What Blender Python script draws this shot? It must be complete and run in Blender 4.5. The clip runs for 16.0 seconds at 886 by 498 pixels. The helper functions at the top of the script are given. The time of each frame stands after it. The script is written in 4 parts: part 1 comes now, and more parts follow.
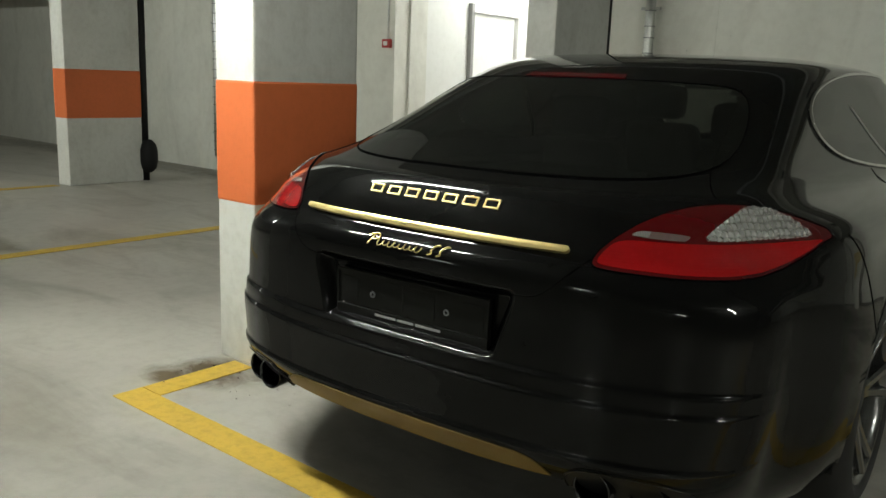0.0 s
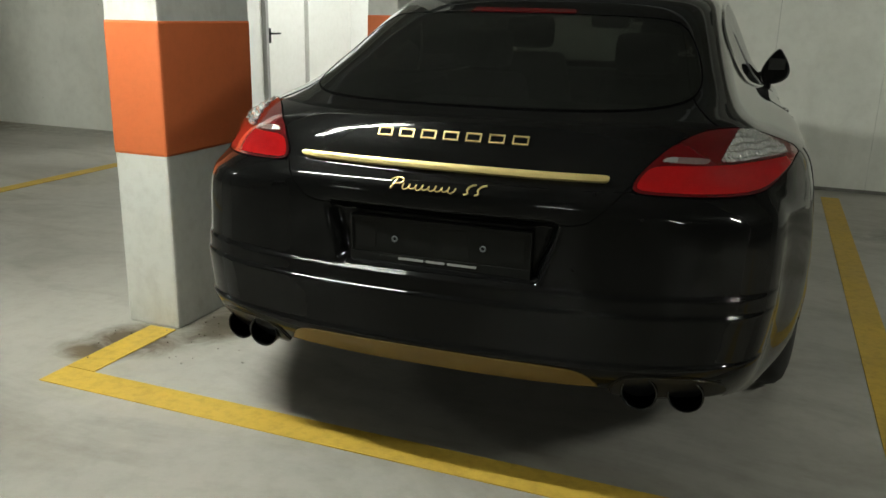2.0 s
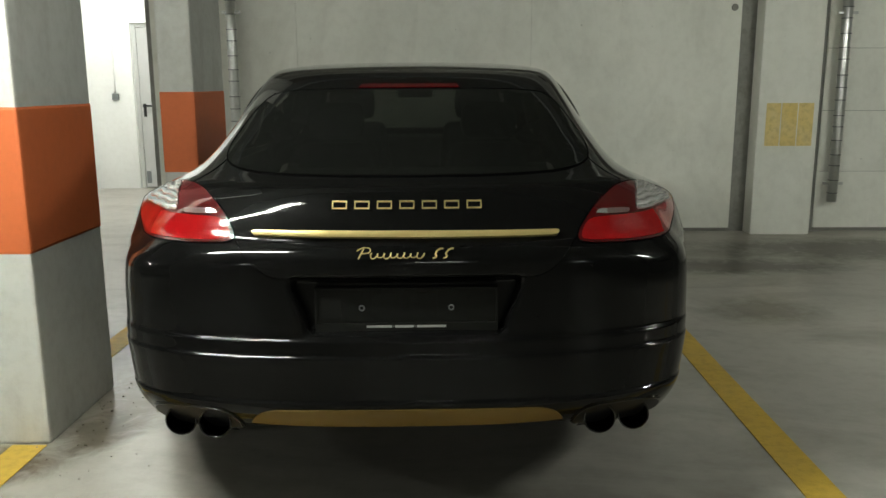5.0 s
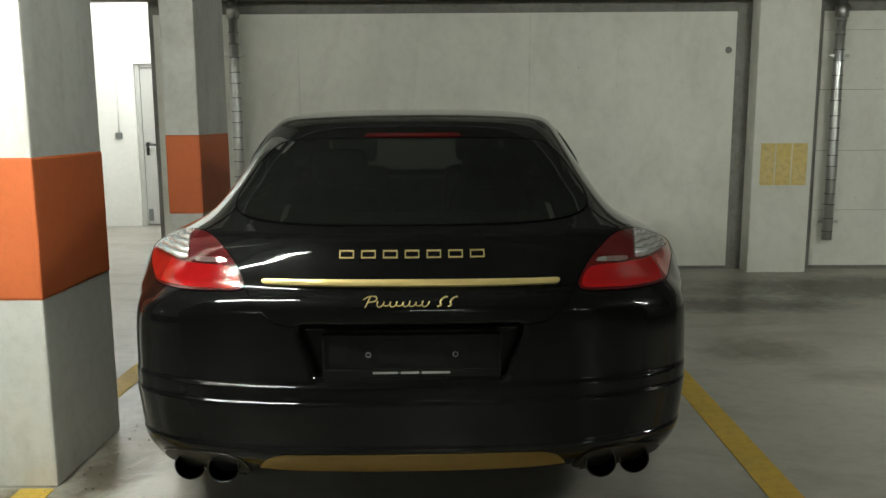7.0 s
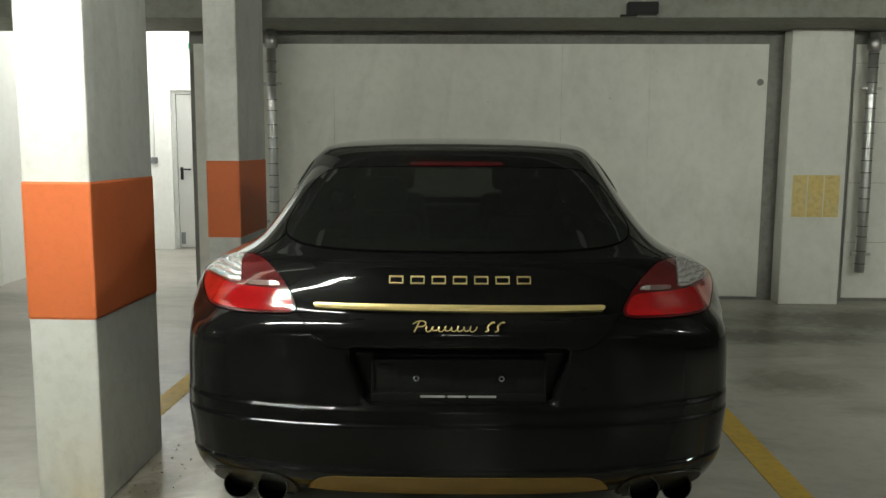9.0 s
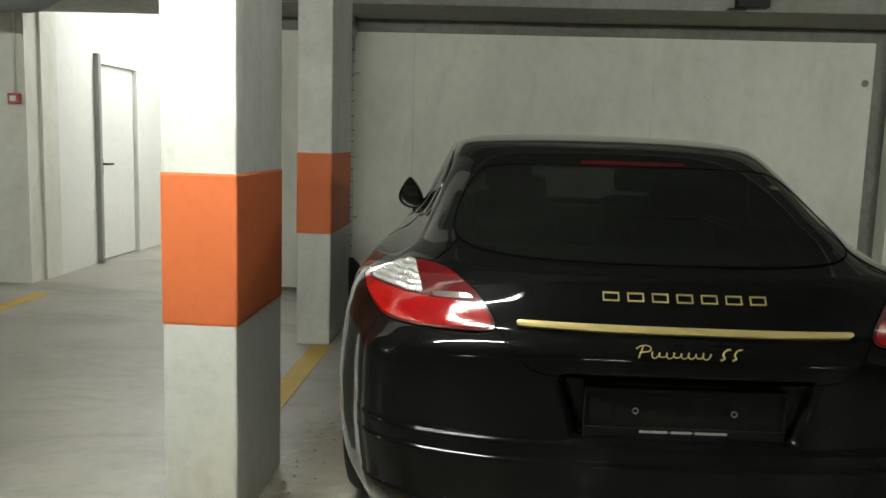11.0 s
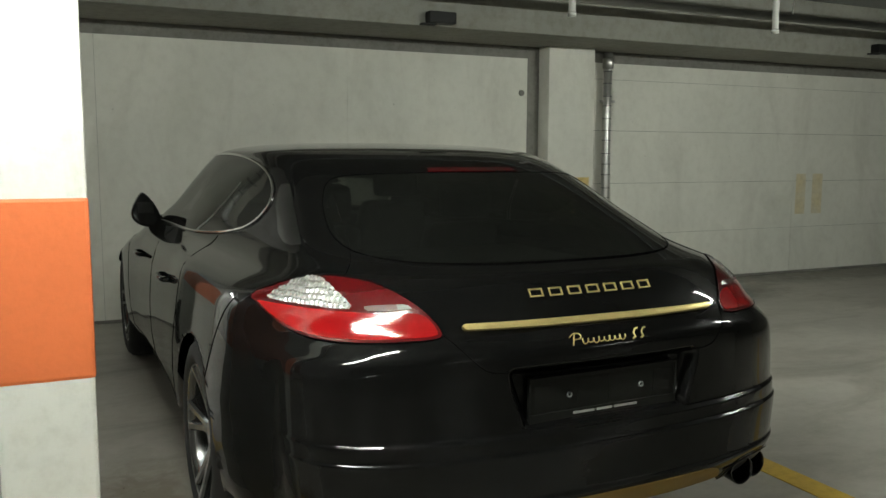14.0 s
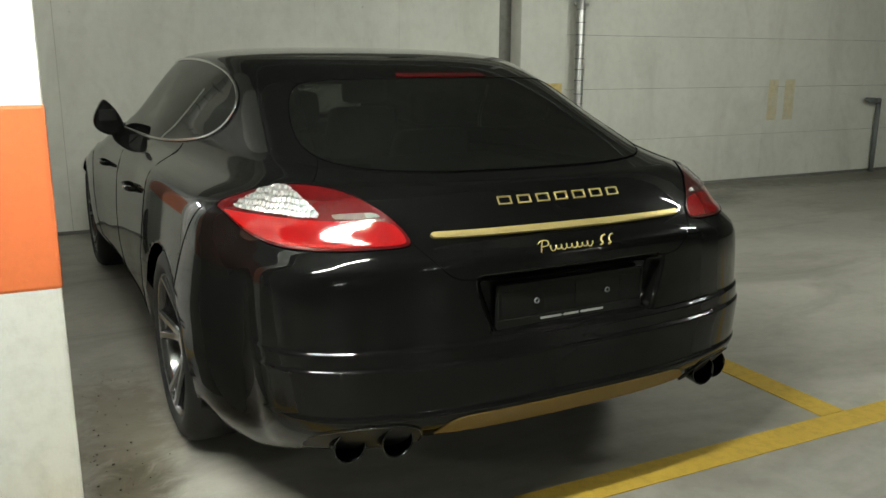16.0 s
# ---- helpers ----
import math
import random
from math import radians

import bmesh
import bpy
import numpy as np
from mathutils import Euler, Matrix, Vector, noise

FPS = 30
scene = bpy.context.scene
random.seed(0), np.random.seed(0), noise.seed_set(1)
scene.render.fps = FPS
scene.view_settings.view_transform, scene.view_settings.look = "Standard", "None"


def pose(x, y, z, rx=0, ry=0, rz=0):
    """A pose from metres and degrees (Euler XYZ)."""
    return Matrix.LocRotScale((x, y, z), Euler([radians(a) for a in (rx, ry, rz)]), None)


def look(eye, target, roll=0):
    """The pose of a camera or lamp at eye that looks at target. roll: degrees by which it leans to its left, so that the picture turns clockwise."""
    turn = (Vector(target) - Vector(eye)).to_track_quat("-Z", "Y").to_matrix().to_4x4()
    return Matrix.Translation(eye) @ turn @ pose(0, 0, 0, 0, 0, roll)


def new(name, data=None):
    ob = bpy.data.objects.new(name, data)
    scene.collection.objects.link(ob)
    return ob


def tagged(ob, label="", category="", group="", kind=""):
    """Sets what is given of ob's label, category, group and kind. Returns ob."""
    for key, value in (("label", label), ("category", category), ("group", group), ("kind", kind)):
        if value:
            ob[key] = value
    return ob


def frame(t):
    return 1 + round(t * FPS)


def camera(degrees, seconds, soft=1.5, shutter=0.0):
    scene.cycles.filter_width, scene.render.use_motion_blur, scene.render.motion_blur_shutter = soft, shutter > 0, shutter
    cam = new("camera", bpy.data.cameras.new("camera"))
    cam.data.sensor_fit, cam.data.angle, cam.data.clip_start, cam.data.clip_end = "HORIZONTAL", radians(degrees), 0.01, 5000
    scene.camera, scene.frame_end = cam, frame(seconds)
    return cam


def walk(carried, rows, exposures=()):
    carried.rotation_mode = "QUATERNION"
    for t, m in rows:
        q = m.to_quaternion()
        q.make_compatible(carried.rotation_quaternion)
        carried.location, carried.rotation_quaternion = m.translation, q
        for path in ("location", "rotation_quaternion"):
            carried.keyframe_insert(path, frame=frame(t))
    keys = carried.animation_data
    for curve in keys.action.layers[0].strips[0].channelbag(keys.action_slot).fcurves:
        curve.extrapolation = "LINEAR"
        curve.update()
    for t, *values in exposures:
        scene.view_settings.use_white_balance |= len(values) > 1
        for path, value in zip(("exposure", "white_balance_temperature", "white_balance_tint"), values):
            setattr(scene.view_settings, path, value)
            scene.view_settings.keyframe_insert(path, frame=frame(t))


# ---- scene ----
cam = camera(56.7, 16.0)
PATH = [
    (0, (1.434, -1.584, 1.296), (0.205, -0.058, 0.892), 2.2),
    (0.5, (1.247, -1.646, 1.309), (0.066, -0.08, 0.915), 2.1),
    (1, (1.123, -1.886, 1.331), (0.169, -0.186, 0.885), 0.3),
    (1.5, (0.995, -1.98, 1.31), (0.217, -0.216, 0.778), 0.9),
    (2, (0.805, -2.005, 1.312), (0.116, -0.211, 0.76), 1.3),
    (2.5, (0.613, -2.152, 1.336), (0.106, -0.316, 0.727), 1.7),
    (3, (0.461, -2.26, 1.341), (0.124, -0.379, 0.748), 1.1),
    (3.5, (0.334, -2.21, 1.33), (0.047, -0.301, 0.808), -0.3),
    (4, (0.251, -2.207, 1.341), (0.042, -0.272, 0.878), -0.3),
    (4.2, (0.207, -2.241, 1.305), (0.06, -0.291, 0.883), -0.1),
    (6.5, (0.104, -2.291, 1.405), (0.129, -0.325, 1.041), -0.3),
    (7, (0.115, -2.331, 1.391), (0.097, -0.355, 1.077), -0.3),
    (7.5, (0.09, -2.38, 1.389), (-0.013, -0.401, 1.116), -1.0),
    (8, (0.096, -2.387, 1.398), (-0.01, -0.408, 1.13), -0.3),
    (8.5, (0.087, -2.371, 1.382), (-0.004, -0.387, 1.146), 0.2),
    (9, (0.035, -2.393, 1.399), (-0.036, -0.41, 1.15), 0.3),
    (9.5, (-0.055, -2.386, 1.391), (-0.122, -0.404, 1.132), 0.5),
    (10, (-0.169, -2.239, 1.367), (-0.283, -0.258, 1.113), 1.3),
    (10.2, (-0.251, -2.202, 1.392), (-0.386, -0.223, 1.136), 1.6),
    (12.3, (-0.976, -2.004, 1.385), (-0.701, -0.041, 1.121), 1.6),
    (12.5, (-1.057, -2.016, 1.387), (-0.649, -0.076, 1.125), 0.9),
    (13, (-1.227, -2.0, 1.393), (-0.607, -0.117, 1.129), -0.0),
    (13.5, (-1.289, -1.922, 1.386), (-0.598, -0.057, 1.173), 0.2),
    (14, (-1.425, -1.924, 1.387), (-0.612, -0.112, 1.157), 0.2),
    (14.5, (-1.451, -1.92, 1.392), (-0.602, -0.124, 1.159), 0.5),
    (15, (-1.428, -1.92, 1.393), (-0.637, -0.104, 1.117), 0.3),
    (15.5, (-1.415, -1.919, 1.39), (-0.582, -0.142, 1.003), 0.3),
    (16, (-1.408, -1.923, 1.385), (-0.552, -0.172, 0.935), 0.2),
]
walk(cam, [(t, look(eye, target, roll)) for t, eye, target, roll in PATH],
     [(0, 0.24), (0.5, 0.28), (1.5, 0.16), (2, 0.26), (3, 0.46), (3.5, 0.50), (4, 0.36), (6.5, 0.20), (9, 0.12), (10, 0.12), (12.5, 0.04), (13.5, 0.16), (14.5, 0.16), (15.5, 0.26), (16, 0.54)])


# ---- light: fluorescent battens over the aisle ----
EXPOSURE = 0.0
scene.view_settings.exposure = EXPOSURE
world = bpy.data.worlds.new("world")
scene.world = world
world.use_nodes = True
world.node_tree.nodes["Background"].inputs[0].default_value = (0.9, 0.95, 1.0, 1)
world.node_tree.nodes["Background"].inputs[1].default_value = 0.004
TUBE_STRENGTH = 440.0
DIM_TUBE_STRENGTH = 430.0
# far row turned down to deepen the shadow under the car
FAR_TUBE_STRENGTH = 120.0
ALCOVE_STRENGTH = 270.0


# ---- materials ----
def node(tree, kind, **values):
    n = tree.nodes.new(kind)
    for key, value in values.items():
        n.inputs[key.replace("_", " ")].default_value = value
    return n


def base_mat(name):
    m = bpy.data.materials.new(name)
    m.use_nodes = True
    return m, m.node_tree, m.node_tree.nodes["Principled BSDF"]


def link(tree, a, out, b, to):
    tree.links.new(a.outputs[out], b.inputs[to])


def plain(name, colour, rough=0.5, metal=0.0, coat=0.0, vary=0.06, scale=9.0, bump=0.0, bump_scale=120.0, spec=0.5):
    """A surface with slight cloudy variation in tone and gloss."""
    m, t, p = base_mat(name)
    geo = t.nodes.new("ShaderNodeNewGeometry")
    n1 = node(t, "ShaderNodeTexNoise", Scale=scale, Detail=5.0)
    link(t, geo, "Position", n1, "Vector")
    ramp = t.nodes.new("ShaderNodeMix")
    ramp.data_type = "RGBA"
    ramp.inputs[6].default_value = (*[c * (1 - vary) for c in colour], 1)
    ramp.inputs[7].default_value = (*[min(1, c * (1 + vary)) for c in colour], 1)
    link(t, n1, "Fac", ramp, 0)
    t.links.new(ramp.outputs[2], p.inputs["Base Color"])
    p.inputs["Metallic"].default_value = metal
    p.inputs["Specular IOR Level"].default_value = spec
    r = node(t, "ShaderNodeMapRange")
    r.inputs["To Min"].default_value = max(0.0, rough * 0.85)
    r.inputs["To Max"].default_value = min(1.0, rough * 1.15)
    link(t, n1, "Fac", r, "Value")
    link(t, r, "Result", p, "Roughness")
    if coat:
        p.inputs["Coat Weight"].default_value = coat
        p.inputs["Coat Roughness"].default_value = 0.02
    if bump:
        n2 = node(t, "ShaderNodeTexNoise", Scale=bump_scale, Detail=4.0)
        link(t, geo, "Position", n2, "Vector")
        b = node(t, "ShaderNodeBump", Strength=bump, Distance=0.004)
        link(t, n2, "Fac", b, "Height")
        link(t, b, "Normal", p, "Normal")
    return m


def concrete(name, light, dark, rough=0.75, stain=0.5, cloud=0.9, fine=30.0, bump=0.25, spots=0.0, dark_blots=(), run=(0.55, 1.25, 1.0), pits=0.0):
    """Concrete or mineral paint: broad clouds, stretched runs, fine grain and a few darker stains."""
    m, t, p = base_mat(name)
    geo = t.nodes.new("ShaderNodeNewGeometry")
    broad = node(t, "ShaderNodeTexNoise", Scale=cloud, Detail=4.0, Roughness=0.5, Distortion=0.3)
    grain = node(t, "ShaderNodeTexNoise", Scale=fine, Detail=6.0, Roughness=0.65)
    link(t, geo, "Position", broad, "Vector")
    link(t, geo, "Position", grain, "Vector")
    mix1 = t.nodes.new("ShaderNodeMix")
    mix1.data_type = "RGBA"
    mix1.inputs[6].default_value, mix1.inputs[7].default_value = (*dark, 1), (*light, 1)
    ramp = t.nodes.new("ShaderNodeValToRGB")
    ramp.color_ramp.elements[0].position, ramp.color_ramp.elements[1].position = 0.22, 0.80
    link(t, broad, "Fac", ramp, "Fac")
    t.links.new(ramp.outputs["Color"], mix1.inputs[0])
    mix2 = t.nodes.new("ShaderNodeMix")
    mix2.data_type, mix2.blend_type = "RGBA", "MULTIPLY"
    mix2.inputs[0].default_value = stain
    r2 = t.nodes.new("ShaderNodeValToRGB")
    r2.color_ramp.elements[0].position, r2.color_ramp.elements[1].position = 0.30, 0.55
    r2.color_ramp.elements[0].color = (0.62, 0.60, 0.56, 1)
    link(t, grain, "Fac", r2, "Fac")
    t.links.new(mix1.outputs[2], mix2.inputs[6])
    t.links.new(r2.outputs["Color"], mix2.inputs[7])
    out = mix2.outputs[2]
    if spots:
        sp = node(t, "ShaderNodeTexNoise", Scale=1.5, Detail=7.0, Roughness=0.62, Distortion=0.8)
        stretch = node(t, "ShaderNodeMapping", Scale=run)
        link(t, geo, "Position", stretch, "Vector")
        link(t, stretch, "Vector", sp, "Vector")
        r3 = t.nodes.new("ShaderNodeValToRGB")
        r3.color_ramp.elements[0].position, r3.color_ramp.elements[1].position = 0.30, 0.52
        r3.color_ramp.elements[0].color = (0.45, 0.42, 0.37, 1)
        link(t, sp, "Fac", r3, "Fac")
        mix3 = t.nodes.new("ShaderNodeMix")
        mix3.data_type, mix3.blend_type = "RGBA", "MULTIPLY"
        mix3.inputs[0].default_value = spots
        t.links.new(out, mix3.inputs[6])
        t.links.new(r3.outputs["Color"], mix3.inputs[7])
        out = mix3.outputs[2]
    for (cx, cy), (rx, ry), tone in dark_blots:
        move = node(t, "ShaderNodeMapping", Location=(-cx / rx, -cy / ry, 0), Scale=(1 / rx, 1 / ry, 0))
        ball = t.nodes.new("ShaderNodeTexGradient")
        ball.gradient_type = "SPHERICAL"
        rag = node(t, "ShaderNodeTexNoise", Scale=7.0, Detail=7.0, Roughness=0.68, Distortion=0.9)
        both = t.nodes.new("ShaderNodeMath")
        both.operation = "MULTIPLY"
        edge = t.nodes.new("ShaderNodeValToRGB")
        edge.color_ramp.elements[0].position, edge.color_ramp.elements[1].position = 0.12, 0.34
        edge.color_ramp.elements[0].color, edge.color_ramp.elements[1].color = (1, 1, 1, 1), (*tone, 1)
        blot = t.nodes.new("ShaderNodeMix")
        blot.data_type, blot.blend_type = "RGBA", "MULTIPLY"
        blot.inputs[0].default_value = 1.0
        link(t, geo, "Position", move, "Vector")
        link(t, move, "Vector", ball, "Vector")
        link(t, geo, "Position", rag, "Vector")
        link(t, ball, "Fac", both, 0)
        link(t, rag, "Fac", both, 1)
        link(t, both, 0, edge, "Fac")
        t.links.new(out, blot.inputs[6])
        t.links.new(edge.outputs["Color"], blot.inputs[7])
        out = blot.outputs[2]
    if pits:
        cell = node(t, "ShaderNodeTexVoronoi", Scale=9.0, Randomness=1.0)
        link(t, geo, "Position", cell, "Vector")
        size = node(t, "ShaderNodeTexNoise", Scale=5.0, Detail=2.0)
        link(t, geo, "Position", size, "Vector")
        limit = node(t, "ShaderNodeMapRange")
        limit.inputs["From Min"].default_value, limit.inputs["From Max"].default_value = 0.48, 0.72
        limit.inputs["To Min"].default_value, limit.inputs["To Max"].default_value = 0.0, 0.085
        link(t, size, "Fac", limit, "Value")
        hole = t.nodes.new("ShaderNodeMath")
        hole.operation = "LESS_THAN"
        link(t, cell, "Distance", hole, 0)
        link(t, limit, "Result", hole, 1)
        much = t.nodes.new("ShaderNodeMath")
        much.operation = "MULTIPLY"
        much.inputs[1].default_value = pits
        link(t, hole, 0, much, 0)
        dot = t.nodes.new("ShaderNodeMix")
        dot.data_type = "RGBA"
        dot.inputs[7].default_value = (0.14, 0.13, 0.11, 1)
        link(t, much, 0, dot, 0)
        t.links.new(out, dot.inputs[6])
        out = dot.outputs[2]
    t.links.new(out, p.inputs["Base Color"])
    rr = node(t, "ShaderNodeMapRange")
    rr.inputs["To Min"].default_value, rr.inputs["To Max"].default_value = rough * 0.8, min(1, rough * 1.2)
    link(t, broad, "Fac", rr, "Value")
    link(t, rr, "Result", p, "Roughness")
    b = node(t, "ShaderNodeBump", Strength=bump, Distance=0.006)
    link(t, grain, "Fac", b, "Height")
    link(t, b, "Normal", p, "Normal")
    return m


def emitter(name, colour, strength):
    m, t, p = base_mat(name)
    p.inputs["Base Color"].default_value = (0.9, 0.9, 0.9, 1)
    p.inputs["Emission Color"].default_value = (*colour, 1)
    p.inputs["Emission Strength"].default_value = strength
    return m


def glass(name, tint, dust=0.0):
    """A tinted pane: it lets tinted light through, mirrors by its slant and may carry a pale diffuse veil."""
    m, t, p = base_mat(name)
    out = t.nodes["Material Output"]
    t.nodes.remove(p)
    tr = t.nodes.new("ShaderNodeBsdfTransparent")
    tr.inputs[0].default_value = (*tint, 1)
    gl = node(t, "ShaderNodeBsdfGlossy", Roughness=0.02)
    lw = node(t, "ShaderNodeLayerWeight", Blend=0.5)
    power = t.nodes.new("ShaderNodeMath")
    power.operation = "POWER"
    power.inputs[1].default_value = 5.0
    link(t, lw, "Facing", power, 0)
    fr = node(t, "ShaderNodeMapRange")
    fr.inputs["To Min"].default_value = 0.04
    link(t, power, 0, fr, "Value")
    mx = t.nodes.new("ShaderNodeMixShader")
    link(t, fr, "Result", mx, 0)
    # dust: share of grey diffuse mixed in as a painted haze over the pane
    if dust:
        film = t.nodes.new("ShaderNodeMixShader")
        grey = t.nodes.new("ShaderNodeBsdfDiffuse")
        grey.inputs[0].default_value = (0.42, 0.45, 0.41, 1)
        cloud = node(t, "ShaderNodeTexNoise", Scale=3.0, Detail=6.0)
        level = node(t, "ShaderNodeMapRange")
        level.inputs["To Min"].default_value, level.inputs["To Max"].default_value = dust * 0.6, dust * 1.4
        link(t, cloud, "Fac", level, "Value")
        link(t, level, "Result", film, 0)
        link(t, tr, 0, film, 1)
        link(t, grey, 0, film, 2)
        tr = film
    link(t, tr, 0, mx, 1)
    link(t, gl, 0, mx, 2)
    link(t, mx, 0, out, "Surface")
    return m


# blots: dirt round the pillar and bays, plus darker bands along the walls
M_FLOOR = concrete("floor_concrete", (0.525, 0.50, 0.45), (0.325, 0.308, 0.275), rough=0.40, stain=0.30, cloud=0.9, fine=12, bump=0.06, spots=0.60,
                   dark_blots=(((-1.47, 0.46), (0.34, 0.26), (0.26, 0.20, 0.14)), ((-1.56, 0.30), (0.26, 0.16), (0.34, 0.27, 0.19)), ((-1.24, 0.75), (0.24, 0.34), (0.42, 0.39, 0.34)), ((-1.22, 1.3), (0.34, 1.1), (0.55, 0.51, 0.45)), ((2.25, 3.7), (1.3, 0.42), (0.30, 0.29, 0.26)), ((2.0, 2.5), (0.55, 0.45), (0.58, 0.56, 0.51)), ((3.6, 4.35), (2.6, 0.75), (0.36, 0.35, 0.31)),
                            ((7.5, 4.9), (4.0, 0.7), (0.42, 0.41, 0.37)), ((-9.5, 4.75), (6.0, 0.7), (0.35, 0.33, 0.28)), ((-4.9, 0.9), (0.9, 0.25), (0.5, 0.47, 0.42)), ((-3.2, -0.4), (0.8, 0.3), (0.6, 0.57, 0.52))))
M_WALL = concrete("wall_paint", (0.82, 0.81, 0.74), (0.70, 0.695, 0.635), rough=0.85, stain=0.18, cloud=1.1, fine=11, bump=0.22, spots=0.24, run=(1.2, 1.2, 0.55), pits=0.4)
M_RAW = concrete("raw_concrete", (0.27, 0.265, 0.24), (0.17, 0.165, 0.15), rough=0.9, stain=0.6, cloud=1.6, fine=18, bump=0.4)
M_WHITE = concrete("pillar_paint", (0.73, 0.73, 0.695), (0.63, 0.63, 0.595), rough=0.7, stain=0.26, cloud=2.2, fine=22, bump=0.3, spots=0.28, run=(2.5, 2.5, 0.8), pits=0.7)
M_ALCOVE = concrete("alcove_paint", (0.84, 0.84, 0.81), (0.78, 0.78, 0.75), rough=0.8, stain=0.12, cloud=1.2, fine=15, bump=0.15)
M_CEIL = concrete("ceiling_concrete", (0.20, 0.20, 0.18), (0.13, 0.13, 0.12), rough=0.9, stain=0.5, cloud=1.0, fine=10, bump=0.3)
M_BEAM = concrete("beam_concrete", (0.34, 0.335, 0.30), (0.25, 0.25, 0.22), rough=0.9, stain=0.5, cloud=1.1, fine=12, bump=0.3)
M_ORANGE = concrete("orange_paint", (0.74, 0.175, 0.055), (0.67, 0.155, 0.045), rough=0.6, stain=0.15, cloud=2.5, fine=26, bump=0.25)
M_YELLOW = concrete("yellow_marking", (0.70, 0.46, 0.06), (0.58, 0.38, 0.06), rough=0.6, stain=0.5, cloud=3.0, fine=24, bump=0.2, spots=0.25)
M_FAINT = concrete("faint_yellow", (0.70, 0.60, 0.36), (0.68, 0.64, 0.52), rough=0.7, stain=0.5, cloud=5.0, fine=24, bump=0.2)
M_FADED = concrete("faded_yellow", (0.74, 0.55, 0.17), (0.70, 0.57, 0.28), rough=0.7, stain=0.6, cloud=4.0, fine=24, bump=0.2)
M_DOOR = plain("door_paint", (0.50, 0.50, 0.485), 0.45, vary=0.05, scale=3)
M_FRAME = plain("frame_steel", (0.30, 0.30, 0.29), 0.45, vary=0.08)
M_BLACK = plain("black_plastic", (0.010, 0.010, 0.010), 0.55, vary=0.2, spec=0.3)
M_GREY = plain("grey_plastic", (0.16, 0.17, 0.17), 0.45, vary=0.1)
M_FOIL = plain("foil_pipe", (0.62, 0.62, 0.60), 0.32, metal=0.85, vary=0.15, scale=25, bump=0.35, bump_scale=60)
M_STEEL = plain("steel", (0.5, 0.5, 0.48), 0.3, metal=1.0, vary=0.1)
M_RED = plain("red_plastic", (0.42, 0.03, 0.025), 0.4, vary=0.08)
M_WHITEPL = plain("white_plastic", (0.75, 0.75, 0.72), 0.4)
M_GREEN = plain("green_sign", (0.02, 0.35, 0.14), 0.4)
M_INK = plain("dark_ink", (0.05, 0.05, 0.055), 0.6)
M_TUBE = emitter("tube_glow", (0.95, 1.0, 0.90), TUBE_STRENGTH)
M_TUBEDIM = emitter("dim_tube_glow", (0.95, 1.0, 0.90), DIM_TUBE_STRENGTH)
M_TUBEFAR = emitter("far_tube_glow", (0.95, 1.0, 0.88), FAR_TUBE_STRENGTH)
M_TUBE2 = emitter("alcove_glow", (0.97, 1.0, 0.95), ALCOVE_STRENGTH)
def car_paint(name):
    """Black lacquer with a soft haze; the clear coat mirrors more the flatter it is seen."""
    m, t, p = base_mat(name)
    geo = t.nodes.new("ShaderNodeNewGeometry")
    dust = node(t, "ShaderNodeTexNoise", Scale=14.0, Detail=6.0, Roughness=0.6)
    link(t, geo, "Position", dust, "Vector")
    p.inputs["Base Color"].default_value = (0.0044, 0.0044, 0.0044, 1)
    haze = node(t, "ShaderNodeMapRange")
    haze.inputs["To Min"].default_value, haze.inputs["To Max"].default_value = 0.24, 0.36
    link(t, dust, "Fac", haze, "Value")
    link(t, haze, "Result", p, "Roughness")
    p.inputs["Specular IOR Level"].default_value = 0.012
    facing = node(t, "ShaderNodeLayerWeight", Blend=0.5)
    gloss = node(t, "ShaderNodeMapRange")
    gloss.inputs["From Min"].default_value, gloss.inputs["From Max"].default_value = 0.55, 0.85
    gloss.inputs["To Min"].default_value, gloss.inputs["To Max"].default_value = 0.38, 1.0
    link(t, facing, "Facing", gloss, "Value")
    link(t, gloss, "Result", p, "Coat Weight")
    p.inputs["Coat IOR"].default_value = 1.5
    p.inputs["Coat Roughness"].default_value = 0.036
    return m


M_PAINT = car_paint("black_car_paint")
M_SEAM = plain("seam_rubber", (0.002, 0.002, 0.002), 0.9, vary=0.1, spec=0.02)
M_GOLD = plain("gold_trim", (0.80, 0.64, 0.27), 0.34, metal=0.6, vary=0.05)
M_GOLDSATIN = plain("gold_satin", (0.17, 0.105, 0.02), 0.5, metal=0.3, vary=0.08)
M_CHROME = plain("chrome", (0.75, 0.75, 0.74), 0.12, metal=1.0, vary=0.03)
M_DKCHROME = plain("dark_chrome", (0.06, 0.06, 0.06), 0.2, metal=1.0, vary=0.1)
# grey haze put into the glass lifts its dark tone and veils the cabin
M_TINT = glass("tinted_glass", (0.065, 0.072, 0.062), dust=0.013)
M_CLEAR = glass("clear_glass", (0.90, 0.92, 0.90))
M_LAMPRED = plain("lamp_red", (0.085, 0.0016, 0.003), 0.16, coat=0.6, vary=0.08, scale=30)
M_LAMPBRIGHT = plain("lamp_bright_red", (0.33, 0.0045, 0.006), 0.12, coat=0.8, vary=0.1, scale=40)
M_LAMPSLIT = plain("lamp_slit", (0.22, 0.15, 0.145), 0.2, metal=0.3, coat=1.0, vary=0.2, scale=60)
M_LAMPCLEAR = plain("lamp_clear", (0.70, 0.695, 0.68), 0.12, metal=0.7, coat=1.0, vary=0.15, scale=60)
